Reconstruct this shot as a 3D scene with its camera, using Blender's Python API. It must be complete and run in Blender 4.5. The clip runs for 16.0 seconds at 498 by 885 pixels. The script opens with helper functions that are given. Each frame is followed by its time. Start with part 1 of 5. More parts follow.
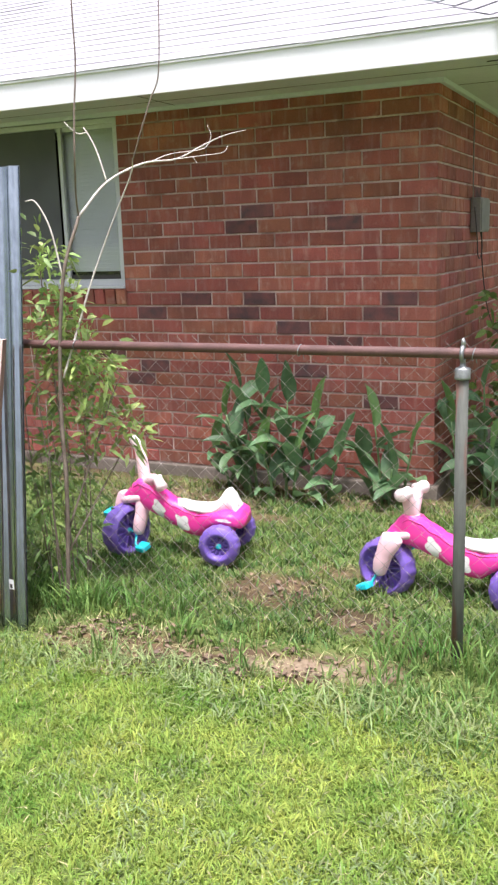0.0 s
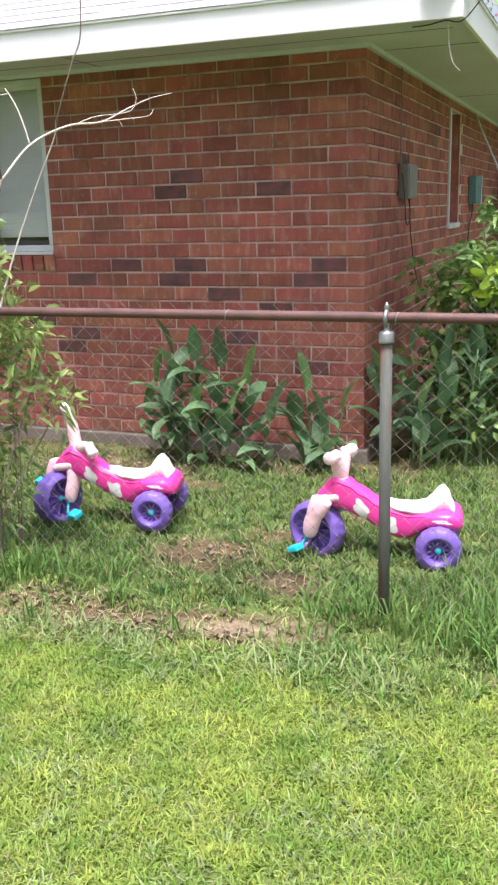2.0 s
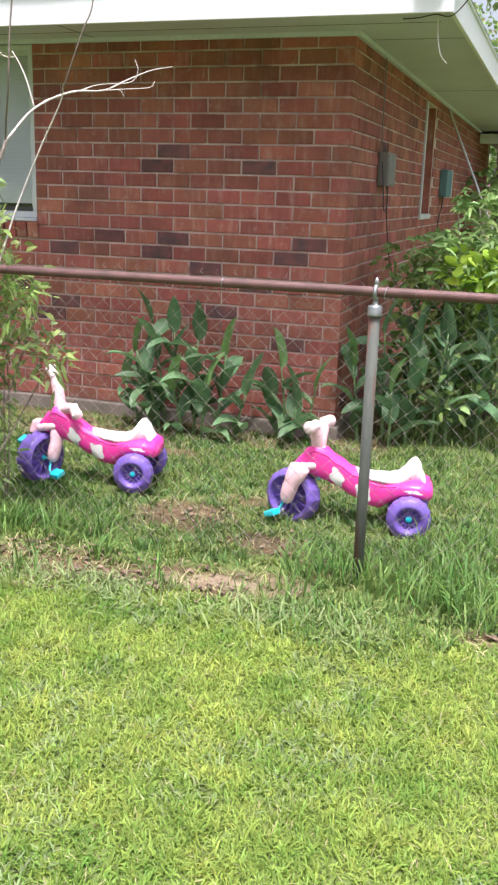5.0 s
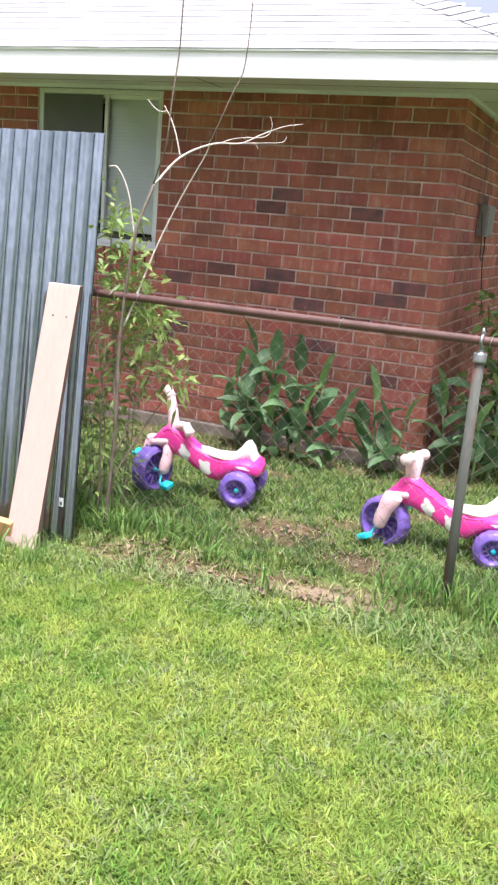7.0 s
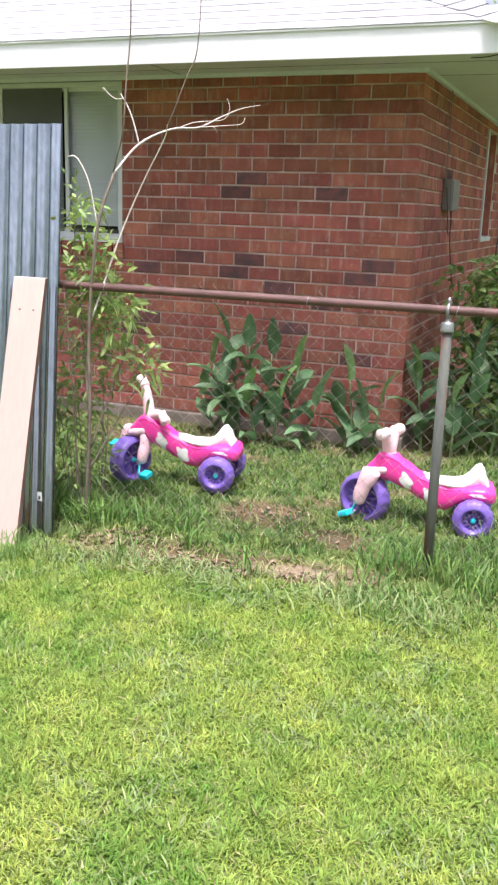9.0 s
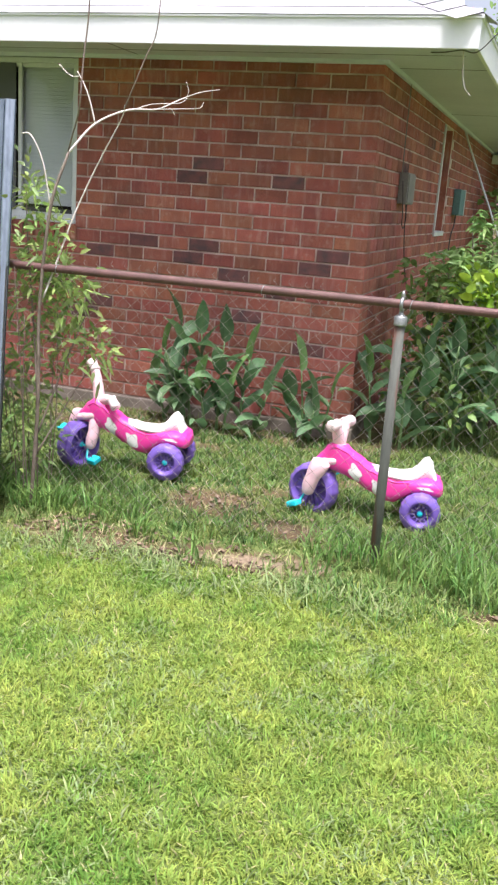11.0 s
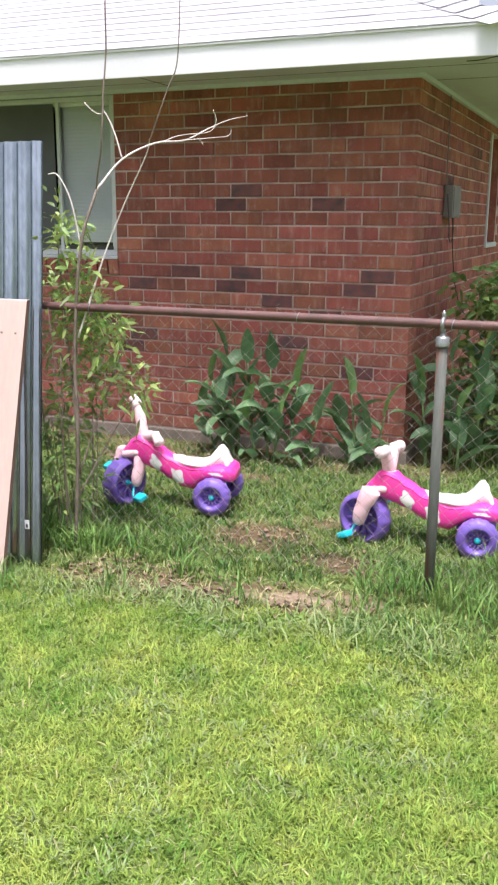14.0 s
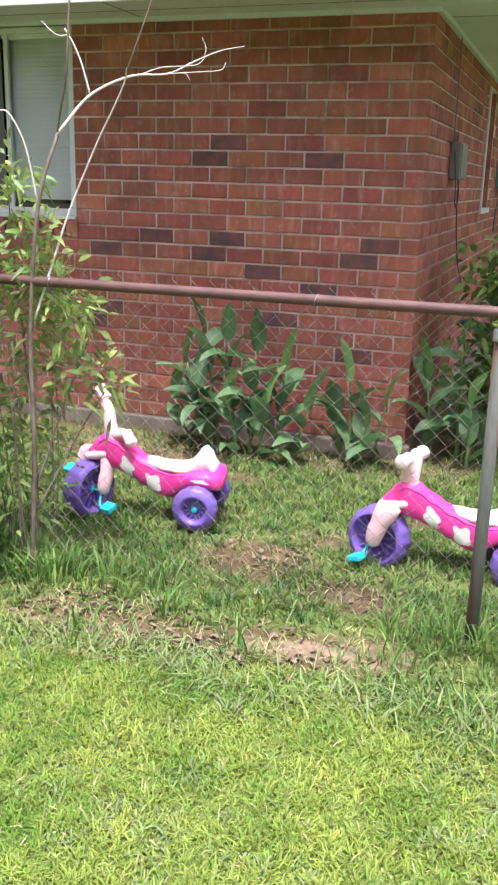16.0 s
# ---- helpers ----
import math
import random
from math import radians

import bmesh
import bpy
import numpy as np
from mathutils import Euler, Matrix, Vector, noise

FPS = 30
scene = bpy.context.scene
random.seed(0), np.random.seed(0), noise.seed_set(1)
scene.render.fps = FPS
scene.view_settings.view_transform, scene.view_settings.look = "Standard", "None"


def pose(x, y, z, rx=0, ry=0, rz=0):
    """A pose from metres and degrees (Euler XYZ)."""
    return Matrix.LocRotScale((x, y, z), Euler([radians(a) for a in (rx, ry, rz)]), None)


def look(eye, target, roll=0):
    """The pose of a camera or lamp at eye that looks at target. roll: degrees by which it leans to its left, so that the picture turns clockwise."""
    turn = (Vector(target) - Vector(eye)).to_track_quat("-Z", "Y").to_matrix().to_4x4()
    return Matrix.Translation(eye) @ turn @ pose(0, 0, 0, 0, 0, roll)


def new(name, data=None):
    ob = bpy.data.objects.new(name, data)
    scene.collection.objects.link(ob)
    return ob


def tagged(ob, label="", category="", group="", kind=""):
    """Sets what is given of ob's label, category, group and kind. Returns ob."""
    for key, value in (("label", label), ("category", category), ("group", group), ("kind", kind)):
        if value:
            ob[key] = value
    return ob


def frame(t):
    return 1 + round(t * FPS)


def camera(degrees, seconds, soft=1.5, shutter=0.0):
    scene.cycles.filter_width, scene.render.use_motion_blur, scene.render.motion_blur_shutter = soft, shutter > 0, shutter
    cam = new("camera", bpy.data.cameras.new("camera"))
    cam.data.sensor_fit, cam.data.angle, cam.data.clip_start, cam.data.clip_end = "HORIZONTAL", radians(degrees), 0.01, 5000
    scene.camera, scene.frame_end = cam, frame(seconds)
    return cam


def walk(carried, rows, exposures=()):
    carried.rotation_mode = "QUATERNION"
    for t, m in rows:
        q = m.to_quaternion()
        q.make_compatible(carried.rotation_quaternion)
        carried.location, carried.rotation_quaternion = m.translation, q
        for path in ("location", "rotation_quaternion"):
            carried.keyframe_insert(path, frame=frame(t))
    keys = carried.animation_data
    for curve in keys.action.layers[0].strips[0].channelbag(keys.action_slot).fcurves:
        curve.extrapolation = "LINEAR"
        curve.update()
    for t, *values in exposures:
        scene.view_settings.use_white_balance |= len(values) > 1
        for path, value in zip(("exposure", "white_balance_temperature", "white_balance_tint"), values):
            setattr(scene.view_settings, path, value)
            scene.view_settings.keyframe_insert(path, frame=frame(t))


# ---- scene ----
cam = camera(30.8, 16.0, soft=2.4)
PATH = [
    (0, (1.155, -4.746, 1.439), (0.313, -2.984, 1.006), -1.8),
    (0.5, (1.155, -4.761, 1.444), (0.359, -2.981, 1.0), -2.2),
    (1, (1.187, -4.751, 1.429), (0.457, -2.948, 0.966), -2.5),
    (1.5, (1.198, -4.762, 1.428), (0.457, -2.975, 0.923), -2.1),
    (2, (1.193, -4.761, 1.431), (0.482, -2.961, 0.927), -1.6),
    (2.5, (1.2, -4.752, 1.429), (0.497, -2.95, 0.921), -1.3),
    (3, (1.189, -4.761, 1.436), (0.469, -2.967, 0.92), -0.8),
    (5.3, (1.128, -4.983, 1.387), (0.534, -3.15, 0.852), 1.6),
    (5.5, (1.222, -4.998, 1.402), (0.572, -3.208, 0.789), -1.5),
    (6, (1.208, -5.062, 1.411), (0.434, -3.298, 0.874), -2.6),
    (6.5, (1.147, -5.221, 1.424), (0.353, -3.451, 0.935), -0.4),
    (7, (1.079, -5.325, 1.45), (0.334, -3.533, 0.969), 4.8),
    (7.5, (1.094, -5.337, 1.412), (0.393, -3.521, 0.954), 3.9),
    (8, (1.131, -5.321, 1.42), (0.326, -3.56, 0.919), 1.9),
    (8.5, (1.131, -5.302, 1.384), (0.309, -3.539, 0.921), 0.7),
    (9, (1.123, -5.321, 1.417), (0.411, -3.52, 0.92), 1.8),
    (9.5, (1.106, -5.319, 1.407), (0.387, -3.521, 0.907), 3.6),
    (10, (1.111, -5.314, 1.41), (0.507, -3.473, 0.911), 4.8),
    (12.5, (1.109, -5.3, 1.424), (0.491, -3.475, 0.886), 3.3),
    (13, (1.12, -5.299, 1.423), (0.509, -3.462, 0.921), 3.6),
    (13.5, (1.132, -5.27, 1.422), (0.469, -3.446, 0.939), 2.3),
    (14, (1.161, -5.153, 1.437), (0.412, -3.361, 0.958), 0.3),
    (14.5, (1.157, -5.037, 1.429), (0.43, -3.239, 0.941), 1.3),
    (15, (0.985, -4.946, 1.404), (0.374, -3.1, 0.934), 3.6),
    (15.5, (0.831, -4.837, 1.418), (0.309, -2.986, 0.869), 2.3),
    (16, (0.741, -4.566, 1.420), (0.104, -2.753, 0.863), 1.5),
]
EXPOSURE = [(0, 0.72, 6080, 18), (0.5, 0.58, 6080, 18), (1, 0.50, 6080, 18), (1.5, 0.64, 6080, 18), (2, 0.71, 6080, 18), (3, 0.71, 6080, 18), (5.5, 0.82, 6080, 18), (6, 0.98, 6080, 18), (6.5, 0.90, 6080, 18), (7, 0.82, 6080, 18), (8, 0.68, 6080, 18), (8.5, 0.80, 6080, 18), (9.5, 0.80, 6080, 18), (10, 0.75, 6080, 18), (12.5, 0.82, 6080, 18), (13, 0.88, 6080, 18), (14, 0.65, 6080, 18), (14.5, 0.70, 6080, 18), (15, 0.78, 6080, 18), (15.5, 0.72, 6080, 18), (16, 0.82, 6080, 18)]
walk(cam, [(t, look(eye, target, roll)) for t, eye, target, roll in PATH], EXPOSURE)

# ---- daylight: bright hazy sky, high soft sun ----
SUN_EL, SUN_AZ = 74.0, 160.0     # azimuth clockwise from +y
world = bpy.data.worlds.new("sky")
scene.world = world
world.use_nodes = True
wn = world.node_tree.nodes
sky = wn.new("ShaderNodeTexSky")
sky.sky_type = "NISHITA"
sky.sun_disc = False
sky.sun_elevation, sky.sun_rotation = radians(SUN_EL), radians(SUN_AZ)
sky.dust_density, sky.air_density, sky.ozone_density = 6.0, 1.0, 0.4
wn["Background"].inputs["Strength"].default_value = 0.15
haze = wn.new("ShaderNodeHueSaturation")
haze.inputs["Saturation"].default_value, haze.inputs["Value"].default_value = 0.42, 1.08
world.node_tree.links.new(sky.outputs[0], haze.inputs["Color"])
world.node_tree.links.new(haze.outputs[0], wn["Background"].inputs["Color"])
sun_data = bpy.data.lights.new("sun", "SUN")
sun_data.energy, sun_data.angle, sun_data.color = 3.4, radians(9), (1.0, 0.96, 0.88)
sun = new("sun", sun_data)
az, el = radians(SUN_AZ), radians(SUN_EL)
sun.matrix_world = look((math.sin(az) * math.cos(el) * 40, math.cos(az) * math.cos(el) * 40, math.sin(el) * 40), (0, 0, 0))


# ---- materials ----
def surface(name, c1, c2, scale=6.0, rough=0.7, metal=0.0, bump=0.15, fine=90.0, rnd="", amount=0.25, hue=0.0,
            stain=None, stain_scale=3.0, stain_cut=0.6, translucent=0.0, stretch=(1, 1, 1), spec=0.5, fine_mix=0.25, streak=None):
    """Two-scale noise colour, fine relief, optional spread from piece to piece and stains with edges of their own."""
    m = bpy.data.materials.new(name)
    m.use_nodes = True
    nt = m.node_tree
    n, ln = nt.nodes, nt.links
    bsdf = n["Principled BSDF"]
    geo = n.new("ShaderNodeNewGeometry")
    mapping = n.new("ShaderNodeMapping")
    mapping.inputs["Scale"].default_value = stretch
    ln.new(geo.outputs["Position"], mapping.inputs["Vector"])

    def noise_tex(sc, detail):
        t = n.new("ShaderNodeTexNoise")
        t.inputs["Scale"].default_value, t.inputs["Detail"].default_value = sc, detail
        ln.new(mapping.outputs[0], t.inputs["Vector"])
        return t.outputs["Fac"]

    def mix(fac, a, b, blend="MIX"):
        x = n.new("ShaderNodeMix")
        x.data_type, x.blend_type = "RGBA", blend
        for sock, v in ((x.inputs[0], fac), (x.inputs[6], a), (x.inputs[7], b)):
            if hasattr(v, "is_linked"):
                ln.new(v, sock)
            else:
                sock.default_value = v if isinstance(v, float) else (*v, 1.0)
        return x.outputs[2]

    def ramp(fac, lo, hi):
        r = n.new("ShaderNodeMapRange")
        r.inputs["From Min"].default_value, r.inputs["From Max"].default_value = lo, hi
        ln.new(fac, r.inputs["Value"])
        return r.outputs[0]

    big, small = noise_tex(scale, 3), noise_tex(fine, 4)
    col = mix(ramp(big, 0.32, 0.68), c1, c2)
    col = mix(fine_mix, col, mix(ramp(small, 0.25, 0.75), (0.25, 0.25, 0.25), (1.0, 1.0, 1.0)), "OVERLAY")
    if stain:
        col = mix(ramp(noise_tex(stain_scale, 6), stain_cut, stain_cut + 0.12), col, stain)
    if streak:
        # weathering that runs down the wall, and scuffs broken up by grain
        runs = n.new("ShaderNodeMapping")
        runs.inputs["Scale"].default_value = (1, 1, 0.16)
        ln.new(geo.outputs["Position"], runs.inputs["Vector"])
        t = n.new("ShaderNodeTexNoise")
        t.inputs["Scale"].default_value, t.inputs["Detail"].default_value = 34.0, 4.0
        ln.new(runs.outputs[0], t.inputs["Vector"])
        k = n.new("ShaderNodeMath")
        k.operation = "MULTIPLY"
        ln.new(ramp(t.outputs["Fac"], 0.50, 0.74), k.inputs[0])
        ln.new(ramp(noise_tex(11.0, 3), 0.30, 0.70), k.inputs[1])
        col = mix(k.outputs[0], col, streak)
        dirt = n.new("ShaderNodeMath")
        dirt.operation = "MULTIPLY"
        ln.new(ramp(noise_tex(2.3, 5), 0.48, 0.75), dirt.inputs[0])
        dirt.inputs[1].default_value = 0.45
        col = mix(dirt.outputs[0], col, (0.15, 0.075, 0.062))
    if rnd:
        src = n.new("ShaderNodeObjectInfo").outputs["Random"] if rnd == "object" else geo.outputs["Random Per Island"]
        hsv = n.new("ShaderNodeHueSaturation")
        v = n.new("ShaderNodeMapRange")
        v.inputs["To Min"].default_value, v.inputs["To Max"].default_value = 1 - amount, 1 + amount
        ln.new(src, v.inputs["Value"])
        ln.new(v.outputs[0], hsv.inputs["Value"])
        if hue:
            white = n.new("ShaderNodeTexWhiteNoise")
            white.noise_dimensions = "1D"
            ln.new(src, white.inputs["W"])
            h = n.new("ShaderNodeMapRange")
            h.inputs["To Min"].default_value, h.inputs["To Max"].default_value = 0.5 - hue, 0.5 + hue
            ln.new(white.outputs["Value"], h.inputs["Value"])
            ln.new(h.outputs[0], hsv.inputs["Hue"])
        ln.new(col, hsv.inputs["Color"])
        col = hsv.outputs[0]
    ln.new(col, bsdf.inputs["Base Color"])
    r = n.new("ShaderNodeMapRange")
    r.inputs["To Min"].default_value, r.inputs["To Max"].default_value = max(0.03, rough - 0.12), min(1.0, rough + 0.12)
    ln.new(big, r.inputs["Value"])
    ln.new(r.outputs[0], bsdf.inputs["Roughness"])
    bsdf.inputs["Metallic"].default_value = metal
    bsdf.inputs["Specular IOR Level"].default_value = spec
    if bump:
        b = n.new("ShaderNodeBump")
        b.inputs["Strength"].default_value, b.inputs["Distance"].default_value = bump, 0.004
        ln.new(small, b.inputs["Height"])
        ln.new(b.outputs[0], bsdf.inputs["Normal"])
    if translucent:
        tr = n.new("ShaderNodeBsdfTranslucent")
        ln.new(col, tr.inputs["Color"])
        ms = n.new("ShaderNodeMixShader")
        ms.inputs[0].default_value = translucent
        ln.new(bsdf.outputs[0], ms.inputs[1])
        ln.new(tr.outputs[0], ms.inputs[2])
        ln.new(ms.outputs[0], n["Material Output"].inputs["Surface"])
    return m


def glass(name, tint=(0.9, 0.93, 0.93), rough=0.02):
    m = bpy.data.materials.new(name)
    m.use_nodes = True
    b = m.node_tree.nodes["Principled BSDF"]
    b.inputs["Base Color"].default_value = (*tint, 1)
    b.inputs["Transmission Weight"].default_value = 1.0
    b.inputs["Roughness"].default_value = rough
    b.inputs["IOR"].default_value = 1.45
    return m


M_BRICK = surface("brick_red", (0.335, 0.108, 0.074), (0.230, 0.078, 0.060), 7, 0.85, bump=0.7, fine=150, rnd="object", amount=0.24, hue=0.010,
                  stain=(0.36, 0.17, 0.13), stain_scale=22, stain_cut=0.58, spec=0.25, fine_mix=0.4, streak=(0.44, 0.245, 0.205))
M_BRICK_REST = surface("brick_red_rest", (0.335, 0.108, 0.074), (0.230, 0.078, 0.060), 7, 0.85, bump=0.7, fine=150, rnd="island", amount=0.24, hue=0.010,
                  stain=(0.36, 0.17, 0.13), stain_scale=22, stain_cut=0.58, spec=0.25, fine_mix=0.4, streak=(0.44, 0.245, 0.205))
M_BRICK_DARK = surface("brick_burnt", (0.20, 0.075, 0.068), (0.085, 0.052, 0.054), 14, 0.85, bump=0.5, fine=160, rnd="object", amount=0.15, spec=0.25)
M_MORTAR = surface("mortar", (0.58, 0.45, 0.40), (0.36, 0.25, 0.22), 4, 0.95, bump=0.6, fine=120, spec=0.2, stain=(0.26, 0.17, 0.14), stain_scale=5, stain_cut=0.55)
M_CONCRETE = surface("concrete", (0.24, 0.20, 0.17), (0.15, 0.125, 0.10), 4, 0.95, bump=0.6, fine=70, stain=(0.09, 0.075, 0.05), stain_scale=3.5, spec=0.2)
M_PAINT = surface("white_paint", (0.80, 0.80, 0.82), (0.74, 0.74, 0.76), 2, 0.5, bump=0.05, fine=60, fine_mix=0.08, stain=(0.60, 0.60, 0.60), stain_scale=2.2, stain_cut=0.70)
M_SOFFIT = surface("soffit_paint", (0.58, 0.60, 0.68), (0.52, 0.54, 0.62), 2.5, 0.6, bump=0.05, fine=50, fine_mix=0.1)
M_SHINGLE = surface("shingle", (0.42, 0.41, 0.43), (0.33, 0.32, 0.345), 4, 0.9, bump=0.6, fine=260, rnd="object", amount=0.12)
M_SHINGLE_REST = surface("shingle_rest", (0.42, 0.41, 0.43), (0.33, 0.32, 0.345), 4, 0.9, bump=0.6, fine=260, rnd="island", amount=0.12)
M_ALU = surface("aluminium", (0.62, 0.63, 0.66), (0.54, 0.55, 0.58), 5, 0.45, metal=0.15, bump=0.05, fine=60, fine_mix=0.1)
M_BLIND = surface("blind_vinyl", (0.88, 0.88, 0.90), (0.83, 0.83, 0.86), 3, 0.5, bump=0.03, fine_mix=0.06)
# near-black colour that stands in for shade behind the windows
M_DARK = surface("painted_shade", (0.035, 0.030, 0.032), (0.02, 0.018, 0.02), 2, 0.95, spec=0.05)
M_GLASS = glass("window_glass")
M_SCREEN = surface("insect_screen", (0.10, 0.10, 0.11), (0.075, 0.075, 0.085), 3, 0.7, bump=0.1, fine=500)
M_RUST = surface("rusty_pipe", (0.135, 0.066, 0.058), (0.085, 0.044, 0.040), 14, 0.6, metal=0.1, bump=0.3, fine=190, stain=(0.20, 0.13, 0.115), stain_scale=22, stain_cut=0.66)
M_GALV_POST = surface("galvanised_post", (0.105, 0.108, 0.092), (0.070, 0.074, 0.064), 9, 0.75, metal=0.0, bump=0.2, fine=150, stain=(0.115, 0.055, 0.038), stain_scale=20, stain_cut=0.47, stretch=(1, 1, 0.12))
M_CAST = surface("cast_aluminium", (0.34, 0.35, 0.35), (0.20, 0.21, 0.21), 18, 0.45, metal=0.7, bump=0.3, fine=200)
M_WIRE = surface("fence_wire", (0.58, 0.52, 0.49), (0.15, 0.10, 0.085), 38, 0.36, metal=0.7, bump=0.0)
M_PANEL = surface("galvanised_sheet", (0.40, 0.44, 0.46), (0.27, 0.31, 0.33), 7, 0.20, metal=1.0, bump=0.04, fine=50, fine_mix=0.2, stretch=(1, 1, 0.3))
M_BOARD = surface("primed_board", (0.58, 0.435, 0.395), (0.53, 0.39, 0.35), 3, 0.6, bump=0.08, fine=60, fine_mix=0.08, stretch=(1, 1, 0.15))
M_BOARD_EDGE = surface("board_edge", (0.17, 0.10, 0.075), (0.11, 0.065, 0.05), 10, 0.8, bump=0.3, stretch=(1, 1, 0.1))
M_PLANK = surface("raw_pine", (0.58, 0.34, 0.16), (0.46, 0.25, 0.11), 6, 0.7, bump=0.25, fine=50, stretch=(0.12, 1, 1))
M_BOXGREY = surface("meter_grey", (0.22, 0.20, 0.19), (0.17, 0.155, 0.15), 6, 0.55, metal=0.2, bump=0.05)
M_CABLE = surface("black_cable", (0.05, 0.045, 0.045), (0.035, 0.03, 0.03), 6, 0.6, bump=0.0)
M_TEAL = surface("teal_paint", (0.10, 0.20, 0.21), (0.075, 0.155, 0.165), 6, 0.6)


# ---- mesh helpers ----
def mesh_object(name, verts, faces, material, parent=None, label="", smooth=False):
    me = bpy.data.meshes.new(name)
    me.from_pydata([tuple(v) for v in verts], [], faces)
    me.materials.append(material)
    if smooth:
        me.polygons.foreach_set("use_smooth", [True] * len(me.polygons))
    me.update()
    ob = new(name, me)
    if parent:
        ob.parent = parent
    if label:
        ob["label"] = label
    return ob


def part(name, bm, material, parent=None, label="", smooth=False):
    """One mesh object out of a bmesh, under a thing or a part."""
    me = bpy.data.meshes.new(name)
    bm.to_mesh(me)
    bm.free()
    for m in material if isinstance(material, (list, tuple)) else (material,):
        me.materials.append(m)
    if smooth:
        me.polygons.foreach_set("use_smooth", [True] * len(me.polygons))
    ob = new(name, me)
    if parent:
        ob.parent = parent
    if label:
        ob["label"] = label
    return ob


def box(bm, lo, hi, bevel=0.0, m=None, mat=0):
    g = bmesh.ops.create_cube(bm, size=1.0)
    vs = g["verts"]
    c = [(a + b) / 2 for a, b in zip(lo, hi)]
    s = [abs(b - a) for a, b in zip(lo, hi)]
    for v in vs:
        v.co = Vector((v.co.x * s[0] + c[0], v.co.y * s[1] + c[1], v.co.z * s[2] + c[2]))
    faces = list({f for v in vs for f in v.link_faces})
    if bevel:
        edges = list({e for v in vs for e in v.link_edges})
        r = bmesh.ops.bevel(bm, geom=edges, offset=bevel, segments=2, affect="EDGES", profile=0.6)
        vs = list({v for f in r["faces"] for v in f.verts} | {v for v in vs if v.is_valid})
        faces = list({f for v in vs for f in v.link_faces})
    for f in faces:
        f.material_index = mat
    if m is not None:
        bmesh.ops.transform(bm, matrix=m, verts=vs)
    return vs


def box_part(name, lo, hi, material, parent=None, bevel=0.0, label="", m=None):
    bm = bmesh.new()
    box(bm, lo, hi, bevel, m)
    return part(name, bm, material, parent, label)


def tube(bm, points, radii, sides=8, caps=True):
    """A round tube of changing width along points."""
    pts = [Vector(p) for p in points]
    rs = radii if isinstance(radii, (list, tuple)) else [radii] * len(pts)
    side = None
    rings = []
    for i, p in enumerate(pts):
        d = (pts[min(i + 1, len(pts) - 1)] - pts[max(i - 1, 0)]).normalized()
        if side is None:
            side = d.orthogonal().normalized()
        else:
            side = (side - d * side.dot(d)).normalized()
        up = d.cross(side)
        rings.append([bm.verts.new(p + rs[i] * (math.cos(a) * side + math.sin(a) * up)) for a in (2 * math.pi * k / sides for k in range(sides))])
    for a, b in zip(rings, rings[1:]):
        for k in range(sides):
            bm.faces.new((a[k], a[(k + 1) % sides], b[(k + 1) % sides], b[k]))
    if caps:
        bm.faces.new(rings[0][::-1])
        bm.faces.new(rings[-1])


def smooth_line(points, n=6):
    """Catmull-Rom points through a few control points."""
    p = [Vector(q) for q in points]
    p = [p[0] * 2 - p[1]] + p + [p[-1] * 2 - p[-2]]
    out = []
    for i in range(1, len(p) - 2):
        for k in range(n):
            t = k / n
            out.append(0.5 * (2 * p[i] + (p[i + 1] - p[i - 1]) * t + (2 * p[i - 1] - 5 * p[i] + 4 * p[i + 1] - p[i + 2]) * t * t
                              + (3 * p[i] - p[i - 1] - 3 * p[i + 1] + p[i + 2]) * t ** 3))
    return out + [p[-2]]


def tube_part(name, points, radii, material, parent=None, sides=8, label="", n=0):
    pts = smooth_line(points, n) if n else points
    if n and isinstance(radii, (list, tuple)):
        radii = [radii[0] + (radii[-1] - radii[0]) * i / (len(pts) - 1) for i in range(len(pts))]
    bm = bmesh.new()
    tube(bm, pts, radii, sides)
    return part(name, bm, material, parent, label, smooth=True)


def thing(name, label, category, group="", kind="", at=None):
    e = new(name)
    if at is not None:
        e.matrix_world = at
    return tagged(e, label, category, group, kind)


# ---- house ----
COURSE, LENGTH = 0.081, 0.205
BRICK_H, BRICK_L, BRICK_D, JOINT = 0.0705, 0.1945, 0.092, 0.0105
EAVE = 2.206                       # underside of the soffit
OVER = 0.56                        # overhang
WIN_X0, WIN_X1, WIN_Z0, WIN_Z1 = -2.88, -1.922, 1.205, 2.185
SIDE_Y0, SIDE_Y1, SIDE_Z0, SIDE_Z1 = 2.62, 3.20, 1.22, 2.12
line_z = lambda k: 1.97 - COURSE * k

ground_z = lambda x, y: 0.028 + 0.032 * min(1.0, max(0.0, -y / 1.2)) + 0.014 * noise.noise(Vector((x * 1.3, y * 1.3, 0.3))) + 0.008 * noise.noise(Vector((x * 5, y * 5, 1.7)))

house = thing("house", "single-storey red brick house with pale hipped shingle roof", "house")


def wall_box(name, boxes, material, parent, label=""):
    bm = bmesh.new()
    for lo, hi in boxes:
        box(bm, lo, hi)
    return part(name, bm, material, parent, label)


